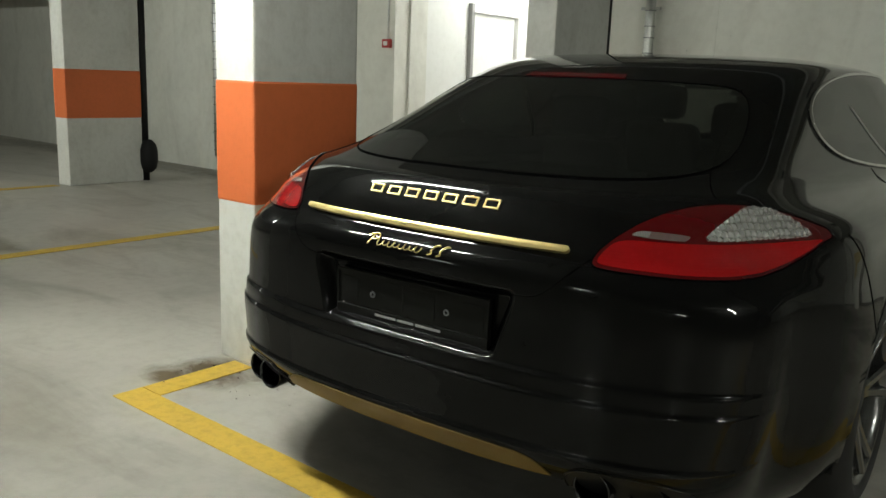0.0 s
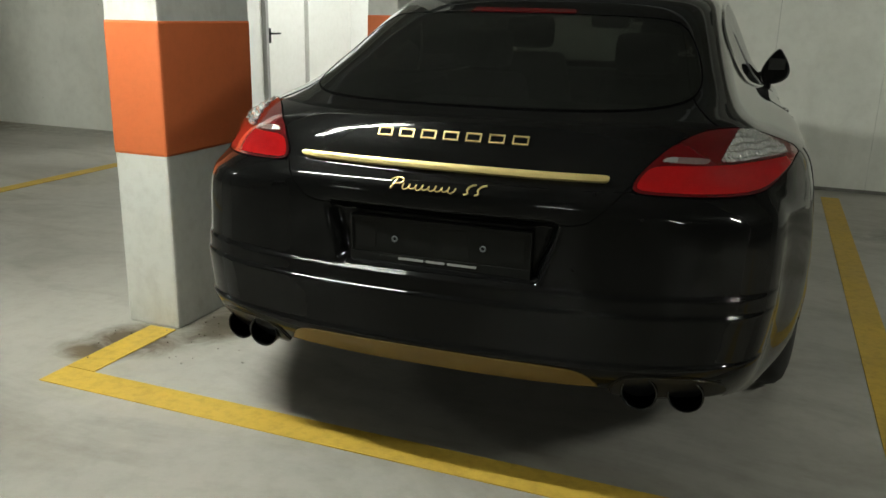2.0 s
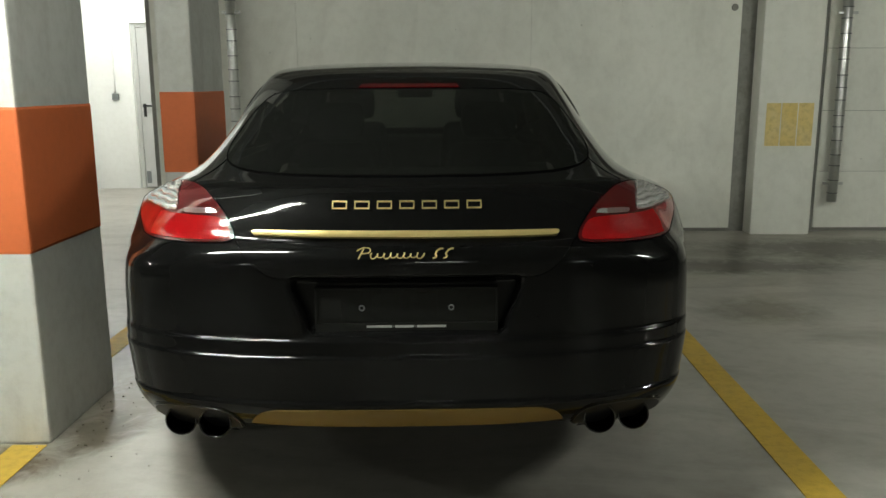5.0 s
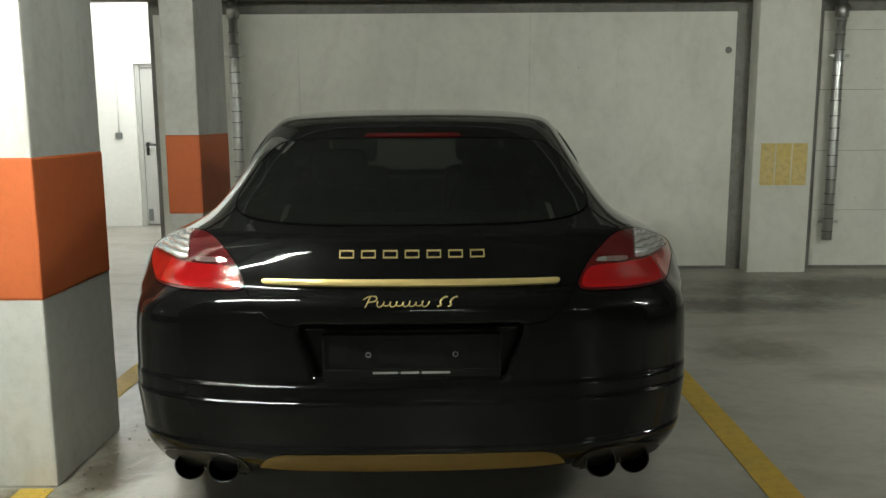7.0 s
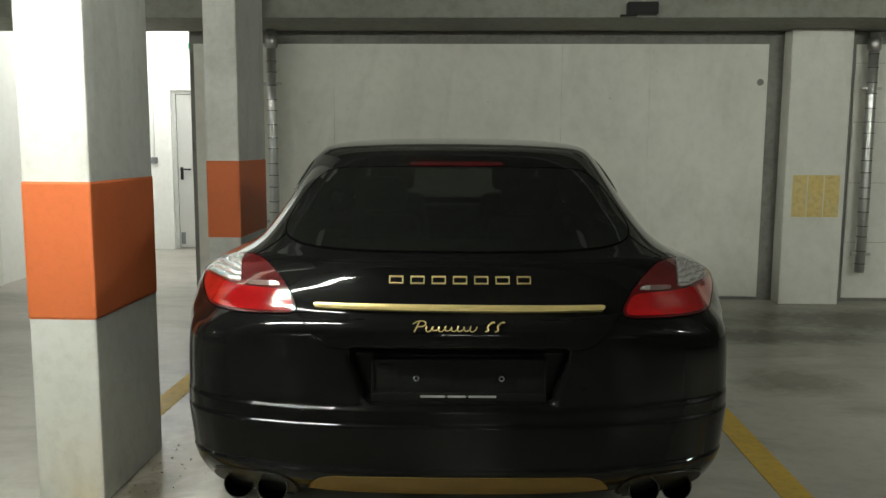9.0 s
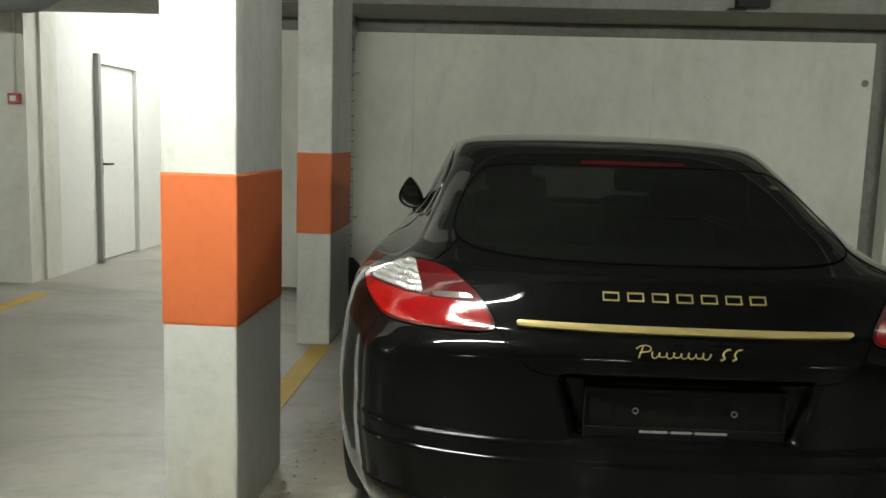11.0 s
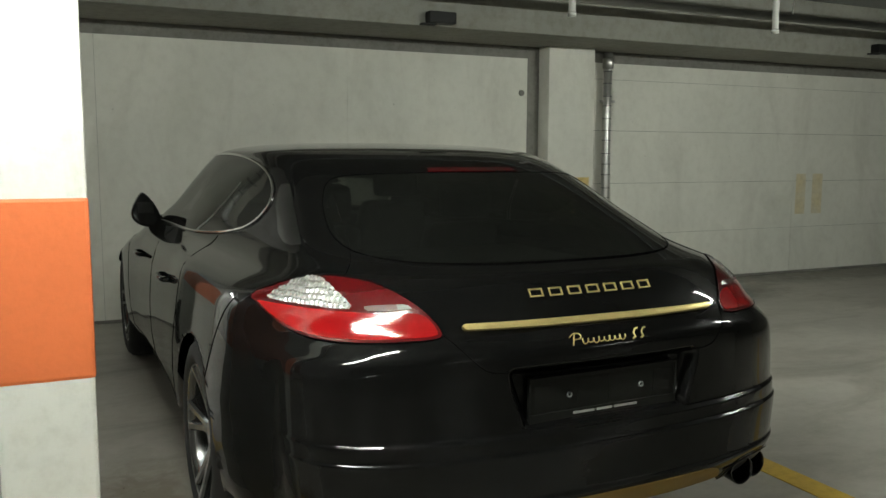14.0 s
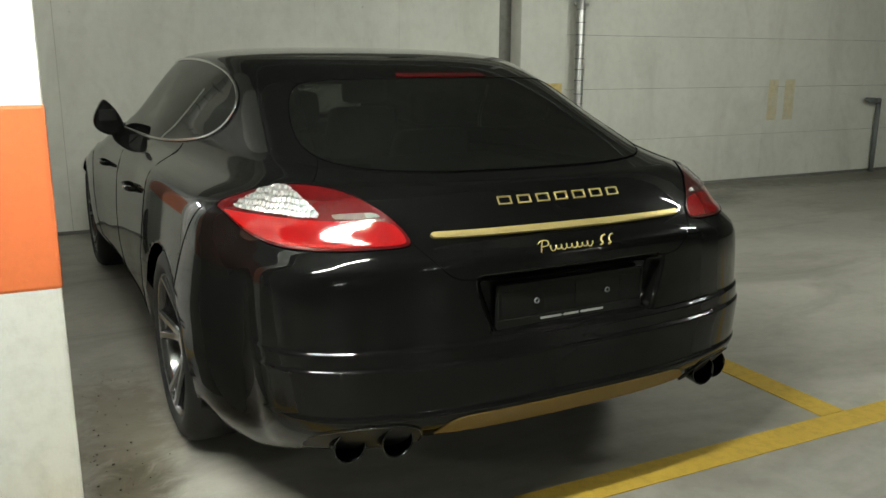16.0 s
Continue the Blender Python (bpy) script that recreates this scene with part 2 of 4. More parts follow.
M_LAMPDARK = plain("lamp_dark_red", (0.07, 0.002, 0.003), 0.2, coat=0.6, vary=0.1)
M_RUBBER = plain("tyre_rubber", (0.014, 0.014, 0.014), 0.75, vary=0.2)
M_RIM = plain("rim_silver", (0.20, 0.20, 0.197), 0.22, metal=0.9, vary=0.06)
M_LEATHER = plain("black_leather", (0.007, 0.007, 0.007), 0.6, vary=0.15)
M_PRINT = plain("white_print", (0.45, 0.45, 0.44), 0.5)


# ---- mesh helpers ----
def finish(name, bm, material, smooth=False, parent=None):
    me = bpy.data.meshes.new(name)
    bm.normal_update()
    bm.to_mesh(me)
    bm.free()
    if smooth:
        me.polygons.foreach_set("use_smooth", [True] * len(me.polygons))
    me.materials.append(material)
    ob = new(name, me)
    if parent is not None:
        ob.parent = parent
    return ob


def part(name, bm, material, parent, label="", smooth=False):
    ob = finish(name, bm, material, smooth, parent)
    return tagged(ob, label) if label else ob


def empty(name, place=(0, 0, 0), label="", category="", group="", kind="", turn=0.0):
    ob = new(name)
    ob.matrix_basis = pose(*place, 0, 0, turn)
    return tagged(ob, label, category, group, kind)


def box(bm, x0, x1, y0, y1, z0, z1, bevel=0.0):
    made = bmesh.ops.create_cube(bm, size=1.0)["verts"]
    for v in made:
        v.co = Vector((x0 + (v.co.x + 0.5) * (x1 - x0), y0 + (v.co.y + 0.5) * (y1 - y0), z0 + (v.co.z + 0.5) * (z1 - z0)))
    if bevel:
        edges = {e for v in made for e in v.link_edges}
        bmesh.ops.bevel(bm, geom=list(edges), offset=bevel, segments=2, affect="EDGES", profile=0.6)
    return bm


def boxes(*rows, bevel=0.0):
    bm = bmesh.new()
    for row in rows:
        box(bm, *row, bevel=bevel)
    return bm


def tube(points, radius, seg=14, caps=True, bm=None):
    """A round tube along points; radius is a number or one for each point."""
    bm = bm or bmesh.new()
    pts = [Vector(p) for p in points]
    rad = radius if isinstance(radius, (list, tuple)) else [radius] * len(pts)
    rings, side = [], None
    for i, p in enumerate(pts):
        ahead = (pts[min(i + 1, len(pts) - 1)] - pts[max(i - 1, 0)]).normalized()
        if side is None:
            side = ahead.orthogonal().normalized()
        side = (side - ahead * side.dot(ahead)).normalized()
        up = ahead.cross(side)
        rings.append([bm.verts.new(p + (side * math.cos(a) + up * math.sin(a)) * rad[i]) for a in (2 * math.pi * k / seg for k in range(seg))])
    for a, b in zip(rings, rings[1:]):
        for k in range(seg):
            bm.faces.new((a[k], a[(k + 1) % seg], b[(k + 1) % seg], b[k]))
    if caps:
        bm.faces.new(rings[0][::-1])
        bm.faces.new(rings[-1])
    return bm


def lathe(profile, axis="y", seg=40, bm=None, at=(0, 0, 0)):
    """Turns a profile of (along, radius) round an axis; the ends stay open where the radius is above 0."""
    bm = bm or bmesh.new()
    rings = []
    for along, r in profile:
        ring = []
        for k in range(seg):
            a = 2 * math.pi * k / seg
            c, s = r * math.cos(a), r * math.sin(a)
            co = {"x": (along, c, s), "y": (s, along, c), "z": (c, s, along)}[axis]
            ring.append(bm.verts.new(Vector(co) + Vector(at)))
        rings.append(ring)
    for a, b in zip(rings, rings[1:]):
        for k in range(seg):
            bm.faces.new((a[k], a[(k + 1) % seg], b[(k + 1) % seg], b[k]))
    return bm


# ---- the garage: floor, walls, ceiling ----
WALL_Y = 5.2
CEIL = 2.95
X0, X1, Y0 = -16.0, 10.5, -11.0

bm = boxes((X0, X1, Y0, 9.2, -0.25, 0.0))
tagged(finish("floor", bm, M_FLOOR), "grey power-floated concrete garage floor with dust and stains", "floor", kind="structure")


def wall(name, label, material, *rows):
    return tagged(finish(name, boxes(*rows), material), label, "wall", kind="structure")


wall("wall_north", "painted concrete back wall with faint board joints", M_RAW, (-2.57, X1, WALL_Y, WALL_Y + 0.25, 0, CEIL))
wall("wall_north_west", "pale painted concrete wall beside the stair lobby", M_WALL, (X0, -4.65, 5.02, 5.4, 0, CEIL))
wall("wall_lobby_west", "white painted lobby side wall", M_ALCOVE, (-4.90, -4.65, 5.4, 6.28, 0, 3.2), (-4.90, -4.65, 7.36, 8.75, 0, 3.2), (-4.90, -4.65, 6.28, 7.36, 2.18, 3.2))
wall("wall_lobby_east", "white painted lobby side wall", M_ALCOVE, (-2.57, -2.35, WALL_Y + 0.25, 8.75, 0, 3.2))
wall("wall_lobby_north", "bright white end wall of the stair lobby", M_ALCOVE, (-4.65, -3.97, 8.46, 8.75, 0, 3.2), (-3.02, -2.57, 8.46, 8.75, 0, 3.2), (-3.97, -3.02, 8.46, 8.75, 2.11, 3.2))
wall("wall_behind_doors", "plain dark wall behind the doors", M_RAW, (-5.4, -2.4, 8.95, 9.15, 0, 3.2), (-5.6, -5.4, 5.4, 9.15, 0, 3.2))
# out of view, added to close the room; south and east darkened for reflections
wall("wall_south", "unseen plain concrete wall added across the aisle", M_BEAM, (X0, X1, Y0 - 0.25, Y0, 0, CEIL))
wall("wall_west", "unseen plain concrete end wall added to close the garage", M_WALL, (X0 - 0.25, X0, Y0, 5.1, 0, CEIL))
wall("wall_east", "unseen plain concrete end wall added to close the garage", M_BEAM, (X1, X1 + 0.25, Y0, WALL_Y, 0, CEIL))
tagged(finish("ceiling", boxes((X0, X1, Y0, WALL_Y, CEIL, CEIL + 0.2), (-5.6, -2.4, WALL_Y, 9.2, 3.2, 3.4), (-5.6, -2.4, WALL_Y, 5.4, CEIL, 3.2)), M_CEIL), "dark bare concrete ceiling", "ceiling", kind="structure")
tagged(finish("beam", boxes((X0, X1, 4.40, WALL_Y - 0.004, 2.425, CEIL), bevel=0.006), M_BEAM), "long concrete downstand beam along the back wall", "beam", kind="structure")


# ---- pillars ----
def pillar(x0, x1, y0, y1, label, band=(0.733, 1.262)):
    p = empty("pillar", ((x0 + x1) / 2, (y0 + y1) / 2, 0), label, "pillar", "orange banded pillars", "structure")
    hx, hy = (x1 - x0) / 2, (y1 - y0) / 2
    bm = boxes((-hx, hx, -hy, hy, 0, CEIL), bevel=0.012)
    part("shaft", bm, M_WHITE, p)
    e = 0.003
    bm = boxes((-hx - e, hx + e, -hy - e, hy + e, band[0], band[1]), bevel=0.012)
    part("paint_band", bm, M_ORANGE, p, "orange painted warning band")
    return p


pillar(-1.652, -1.392, 0.622, 1.228, "white painted concrete pillar with orange band beside the car")
pillar(-1.815, -1.585, 3.272, 4.004, "white painted concrete pillar with orange band near the back wall", (0.752, 1.292))
pillar(-7.60, -7.34, 2.78, 3.66, "white painted concrete pillar with orange band across the empty bay")

# engaged column on the back wall
tagged(finish("wall_column", boxes((2.795, 3.32, 5.0, WALL_Y - 0.003, 0, 2.425), bevel=0.01), M_WALL), "pale painted concrete column on the back wall", "column", kind="structure")

# ---- painted floor lines ----
LINES = [(-1.53, 6.0, 0.015, 0.145), (1.29, 1.42, 0.149, 4.9), (-1.53, -1.40, 0.149, 0.61), (-1.70, -1.57, 1.24, 3.26),
         (-4.38, -4.25, 0.1, 4.6), (-7.55, -7.42, 0.1, 2.7)]
for row in LINES:
    tagged(finish("floor_line", boxes((*row, -0.01, 0.003)), M_YELLOW), "worn yellow painted parking bay line", "floor marking", "bay lines", "structure")


# ---- lamps of the garage ----
def batten(name, x, y, z, length, material, along="x", label="white fluorescent batten luminaire on the ceiling"):
    p = empty(name, (x, y, z), label, "luminaire", "ceiling battens", turn=0 if along == "x" else 90)
    h = length / 2
    part("housing", boxes((-h - 0.06, h + 0.06, -0.06, 0.06, 0.03, 0.10), bevel=0.01), M_WHITEPL, p)
    part("bracket", boxes((-h * 0.6 - 0.02, -h * 0.6 + 0.02, -0.02, 0.02, 0.10, CEIL - z)), M_STEEL, p)
    part("bracket", boxes((h * 0.6 - 0.02, h * 0.6 + 0.02, -0.02, 0.02, 0.10, CEIL - z)), M_STEEL, p)
    part("tube", tube([(-h, 0, 0), (h, 0, 0)], 0.018, 12), material, p, "glowing fluorescent tube", True)
    return p


for bx, by in ((-1.5, -0.45), (-7.9, -0.45), (4.1, -0.45), (0.7, -8.0), (-5.3, -8.0), (6.7, -8.0)):
    batten("batten_light", bx, by, 2.62, 1.2, M_TUBEFAR if by < -3 else M_TUBEDIM if bx > 3 else M_TUBE)
batten("batten_light", -3.6, 6.9, 2.95, 1.2, M_TUBE2, label="bright fluorescent batten in the stair lobby")


# ---- the car: body surface as level contours ----
def curve(*pairs):
    """A smooth monotone curve through (position, value) pairs."""
    xs, ys = np.array(pairs, float).T
    d = np.diff(ys) / np.diff(xs)
    m = np.r_[d[0], np.where(d[1:] * d[:-1] > 0, 2 * d[1:] * d[:-1] / np.where(d[1:] + d[:-1] == 0, 1, d[1:] + d[:-1]), 0), d[-1]]

    def at(v):
        v = min(max(v, xs[0]), xs[-1])
        i = min(int(np.searchsorted(xs, v, side="right")) - 1, len(xs) - 2)
        h = xs[i + 1] - xs[i]
        s = (v - xs[i]) / h
        return float((2 * s**3 - 3 * s**2 + 1) * ys[i] + (s**3 - 2 * s**2 + s) * h * m[i] + (3 * s**2 - 2 * s**3) * ys[i + 1] + (s**3 - s**2) * h * m[i + 1])
    return at


# rear centre line, half width, front centre line and corner length by height
REAR = curve((0.19, 0.20), (0.25, 0.130), (0.29, 0.085), (0.33, 0.045), (0.37, 0.012), (0.395, -0.001), (0.411, -0.0045), (0.415, -0.0030), (0.421, 0.0025), (0.426, 0.0035), (0.47, 0.0030), (0.53, 0.0020), (0.546, 0.0022),
             (0.551, 0.0035), (0.558, 0.0105), (0.563, 0.0120), (0.592, 0.0140), (0.598, 0.0155), (0.606, 0.0235), (0.612, 0.0255), (0.65, 0.0275), (0.72, 0.030), (0.79, 0.031), (0.82, 0.031), (0.84, 0.035),
             (0.86, 0.048), (0.885, 0.078), (0.90, 0.089), (0.92, 0.1003), (0.945, 0.1150), (0.97, 0.1315), (0.995, 0.1495), (1.010, 0.1612), (1.026, 0.178), (1.042, 0.230),
             (1.08, 0.335), (1.15, 0.49), (1.25, 0.715), (1.33, 0.92), (1.375, 1.06), (1.408, 1.26), (1.424, 1.48), (1.435, 1.75), (1.441, 2.1), (1.444, 2.35))
HALF = curve((0.19, 0.89), (0.25, 0.932), (0.30, 0.955), (0.35, 0.968), (0.41, 0.979), (0.48, 0.989), (0.58, 0.998), (0.68, 0.999), (0.76, 0.996), (0.80, 0.992), (0.825, 0.985), (0.845, 0.973), (0.86, 0.964), (0.88, 0.955),
             (0.92, 0.935), (0.95, 0.911), (0.975, 0.882), (0.995, 0.862), (1.015, 0.840), (1.04, 0.822), (1.08, 0.790), (1.15, 0.753), (1.22, 0.721),
             (1.30, 0.684), (1.36, 0.653), (1.393, 0.624), (1.408, 0.580), (1.421, 0.515), (1.432, 0.40), (1.440, 0.22), (1.444, 0.0))
FENDER = curve((0.19, 0.94), (0.25, 0.985), (0.30, 1.012), (0.35, 1.027), (0.41, 1.036), (0.48, 1.042), (0.58, 1.042), (0.68, 1.035), (0.76, 1.025), (0.84, 1.012), (0.89, 1.001),
               (0.925, 0.986), (0.95, 0.964), (0.97, 0.934), (0.99, 0.895), (1.01, 0.856), (1.04, 0.824), (1.08, 0.790), (1.15, 0.753), (1.22, 0.721),
               (1.30, 0.684), (1.36, 0.653), (1.393, 0.624), (1.408, 0.580), (1.421, 0.515), (1.432, 0.40), (1.440, 0.22), (1.444, 0.0))
FRONT = curve((0.25, 4.82), (0.45, 4.95), (0.6, 4.95), (0.7, 4.86), (0.78, 4.62), (0.86, 4.3), (0.93, 3.98), (0.98, 3.78), (1.1, 3.5), (1.25, 3.2), (1.37, 2.92),
              (1.42, 2.72), (1.444, 2.4))
CORNER = curve((0.25, 0.355), (0.72, 0.36), (0.78, 0.37), (0.81, 0.40), (0.85, 0.47), (0.88, 0.49), (0.985, 0.50), (1.05, 0.57), (1.2, 0.66), (1.35, 0.60), (1.41, 0.50), (1.444, 0.25))
ROUND = curve((0.25, 2.6), (0.72, 2.6), (0.78, 2.6), (0.81, 2.63), (0.85, 2.7), (0.88, 2.75), (0.985, 2.75), (1.03, 2.6), (1.08, 2.45), (1.3, 2.5), (1.40, 2.3), (1.444, 2.0))
LOW_TAPER = curve((0.0, 0.905), (0.2, 0.908), (0.36, 0.919), (0.52, 0.96), (0.66, 0.984), (0.95, 0.99), (1.3, 0.992), (2.0, 0.984), (2.7, 0.978), (3.3, 0.985), (4.0, 0.995), (5.0, 0.99))
TOP_TAPER = curve((0.0, 0.90), (0.6, 0.925), (1.2, 0.96), (1.8, 1.0), (2.4, 1.03), (3.2, 1.02), (4.2, 0.95), (5.0, 0.9))
FRONT_CORNER = curve((0.9, 0.9), (1.04, 0.5), (1.444, 0.5))


def step(a, b, v):
    s = min(max((v - a) / (b - a), 0.0), 1.0)
    return s * s * (3 - 2 * s)


def taper(y, z):
    k = step(0.96, 1.06, z)
    return LOW_TAPER(y) * (1 - k) + TOP_TAPER(y) * k


def half_width(y, z):
    """The half width by height, fuller over the rear wheels than at the lamps and the doors."""
    k = step(0.34, 0.84, y) * (1 - 0.3 * step(1.5, 2.1, y) * (1 - step(3.1, 3.7, y)))
    return (HALF(z) * (1 - k) + FENDER(z) * k) * taper(y, z)


def recess(x, z):
    """The dished panel behind the number plate."""
    edge = 0.272 + 0.045 * step(0.60, 0.79, z)
    return 0.042 * (1 - step(edge, edge + 0.03, abs(x))) * step(0.605, 0.635, z) * (1 - step(0.765, 0.795, z))


def rear_at(q, z):
    """A point of the shell: q from 0 at the rear centre to 1 where the flank begins, and beyond 1 along the flank."""
    r, c, n = REAR(z), CORNER(z), ROUND(z)
    if q <= 1:
        a = q * math.pi / 2
        x0, y = math.sin(a) ** (2 / n), r + c * (1 - max(math.cos(a), 0) ** (2 / n))
    else:
        x0, y = 1.0, r + c + (q - 1) * 0.6
    x = x0 * half_width(y, z)
    return Vector((x, y + recess(x, z), z))


def q_of(x, z):
    """The q at which the rear shows the half width x."""
    lo, hi = 0.0, 1.0
    for _ in range(26):
        mid = (lo + hi) / 2
        lo, hi = (mid, hi) if rear_at(mid, z).x < x else (lo, mid)
    return lo


def flank(y, z):
    """The half width of the shell at a place along it."""
    r, c, n = REAR(z), CORNER(z), ROUND(z)
    f = FRONT(z)
    fc = min(FRONT_CORNER(z), (f - r) * 0.4)
    x0 = 1.0
    if y < r + c:
        x0 = max(0.0, 1 - (1 - max(y - r, 0) / c) ** n) ** (1 / n)
    elif y > f - fc:
        x0 = max(0.0, 1 - min(1, (y - f + fc) / fc) ** 2.4) ** (1 / 2.4)
    return x0 * half_width(y, z)


def side_at(y, z):
    return Vector((flank(y, z), y, z))


def normal_of(surface, u, v, h=0.004):
    a = surface(u + h, v) - surface(u - h, v)
    b = surface(u, v + h) - surface(u, v - h)
    n = a.cross(b)
    n = n.normalized() if n.length > 1e-9 else Vector((0, -1, 0))
    return n


def smooth_outline(points, rounds=2, closed=True):
    """Rounds the corners of an outline by cutting them."""
    for _ in range(rounds):
        nxt = []
        for a, b in zip(points, points[1:] + points[:1]):
            nxt += [(a[0] * 0.75 + b[0] * 0.25, a[1] * 0.75 + b[1] * 0.25), (a[0] * 0.25 + b[0] * 0.75, a[1] * 0.25 + b[1] * 0.75)]
        points = nxt
    return points


def patch(outline, surface, du, dv, lift, depth, sign=1, mirror=False, dome=None):
    """A shell piece: an outline in the surface's own coordinates, laid on it with that lift and a skirt of that depth."""
    bm = bmesh.new()
    bm.faces.new([bm.verts.new((u, v, 0)) for u, v in outline])
    us, vs = [p[0] for p in outline], [p[1] for p in outline]
    for k, (low, high, d) in enumerate(((min(us), max(us), du), (min(vs), max(vs), dv))):
        for c in np.arange(low + d * 0.5, high, d):
            co = (c, 0, 0) if k == 0 else (0, c, 0)
            no = (1, 0, 0) if k == 0 else (0, 1, 0)
            bmesh.ops.bisect_plane(bm, geom=bm.verts[:] + bm.edges[:] + bm.faces[:], dist=1e-6, plane_co=co, plane_no=no)
    rim = [e for e in bm.edges if len(e.link_faces) == 1]
    low = {v for v in bmesh.ops.extrude_edge_only(bm, edges=rim)["geom"] if isinstance(v, bmesh.types.BMVert)}
    for e in rim:
        e.smooth = False
    for v in bm.verts:
        u, w = v.co.x, v.co.y
        n = normal_of(surface, u, w) * sign
        up = -depth if v in low else lift + (dome(u, w) if dome else 0)
        v.co = surface(u, w) + n * up
        if mirror:
            v.co.x = -v.co.x
    bmesh.ops.recalc_face_normals(bm, faces=bm.faces[:])
    return bm


def inside(poly, u, v):
    hit = False
    for (a, b), (c, d) in zip(poly, poly[1:] + poly[:1]):
        if (b > v) != (d > v) and u < (c - a) * (v - b) / (d - b) + a:
            hit = not hit
    return hit


CAR_TURN = 1.9
AXLES = (1.12, 4.07)
ARCH_R, AXLE_Z, WHEEL_R = 0.377, 0.362, 0.362
REAR_GLASS = smooth_outline([(0.0, 1.060), (0.32, 1.060), (0.55, 1.067), (0.635, 1.097), (0.60, 1.20), (0.54, 1.285), (0.45, 1.306), (0.0, 1.311),
                             (-0.45, 1.306), (-0.54, 1.285), (-0.60, 1.20), (-0.635, 1.097), (-0.55, 1.067), (-0.32, 1.060)], 2)
SIDE_GLASS = smooth_outline([(1.62, 1.055), (1.36, 1.10), (1.23, 1.17), (1.24, 1.245), (1.45, 1.325), (1.85, 1.372), (2.35, 1.385), (2.68, 1.36), (2.95, 1.25),
                             (3.24, 1.10), (3.44, 1.0), (3.25, 0.997), (2.6, 1.008), (2.0, 1.025)], 2)
WINDSCREEN = [(-0.62, 1.03), (0.62, 1.03), (0.52, 1.33), (-0.52, 1.33)]


def rear_xz(x, z):
    """The rear of the shell at a place seen from behind."""
    p = rear_at(q_of(abs(x), z), z)
    return Vector((x, p.y, z))


def car_shell():
    """Half the shell as a grid of (place, kind of piece), then both halves by piece, with the normals of the whole."""
    zs = [*np.arange(0.19, 0.40, 0.015), *np.arange(0.40, 0.437, 0.0024), *np.arange(0.44, 0.54, 0.0085), *np.arange(0.54, 0.621, 0.0018), *np.arange(0.624, 1.06, 0.0075), *np.arange(1.06, 1.38, 0.014), *np.arange(1.38, 1.442, 0.004), 1.444]
    qs = [*np.arange(0, 0.24, 0.0065), *np.linspace(0.24, 1.0, 48)]
    n_side, n_front = 70, 16
    grid = []
    for z in zs:
        z = float(z)
        row = [rear_at(float(q), z) for q in qs]
        r, c, f = REAR(z), CORNER(z), FRONT(z)
        fc = min(FRONT_CORNER(z), (f - r) * 0.4)
        for y in np.linspace(r + c, f - fc, n_side)[1:]:
            row.append(side_at(float(y), z))
        for a in np.linspace(0, math.pi / 2, n_front)[1:]:
            y = f - fc + fc * math.sin(a) ** (2 / 2.4)
            row.append(Vector((max(math.cos(a), 0) ** (2 / 2.4) * half_width(y, z), y, z)))
        row[0].x = row[-1].x = 0.0
        grid.append(row)
    for row in grid:
        for p in row:
            for ay in AXLES:
                d = math.hypot(p.y - ay, p.z - AXLE_Z)
                if d < ARCH_R and p.x > 0.6:
                    k = ARCH_R / max(d, 1e-4)
                    if d > ARCH_R - 0.05:
                        p.y, p.z = ay + (p.y - ay) * k, AXLE_Z + (p.z - AXLE_Z) * k
    return zs, grid


def piece_of(c):
    """Which panel of the body a face centre belongs to; '' where the shell is open."""
    x, y, z = c
    for ay in AXLES:
        if x > 0.6 and math.hypot(y - ay, z - AXLE_Z) < ARCH_R - 0.001:
            return ""
    if y < 2.0 and z > 1.05 and inside(REAR_GLASS, x, z) and y < REAR(z) + CORNER(z) * 0.75:
        return ""
    if x > 0.4 and inside(SIDE_GLASS, y, z):
        return ""
    if y > 2.6 and 1.03 < z < 1.33 and x < 0.72 - 0.75 * (z - 1.03) and y > FRONT(z) - 0.42:
        return ""
    if y >= 0.74 and z < 0.25:
        return ""
    if y < 0.74 and z < (0.332 if x < 0.47 else max(0.285, 0.332 - (x - 0.47) * 0.8) - 0.7 * min(0.1, max(0, x - 0.78))):
        return ""
    if y < 0.74 and z < 0.84 and not (z > 0.785 and x < 0.36 + 1.9 * max(0, z - 0.785)):
        return "rear_bumper"
    if y < 1.0 and z >= 0.785 and x < 0.36 + 1.9 * max(0, min(z, 0.88) - 0.785):
        return "tailgate"
    if z > 1.33:
        return "roof_panel"
    if y > 3.75 and z > 0.72:
        return "bonnet"
    if 1.55 < y < 3.5 and z < 1.02 and x > 0.5:
        return "front_door" if y > 2.45 else "rear_door"
    if y >= 2.0 and z > 1.0:
        return "window_frame" if z > 1.036 else "belt_line" if y < 3.2 else "scuttle_edge"
    return "quarter_panel" if y < 2.0 else "front_wing"


PIECES = {"rear_bumper": "glossy black rear bumper", "tailgate": "glossy black tailgate with gold trim strip", "roof_panel": "glossy black roof",
          "bonnet": "glossy black bonnet", "front_door": "", "rear_door": "", "quarter_panel": "", "front_wing": ""}


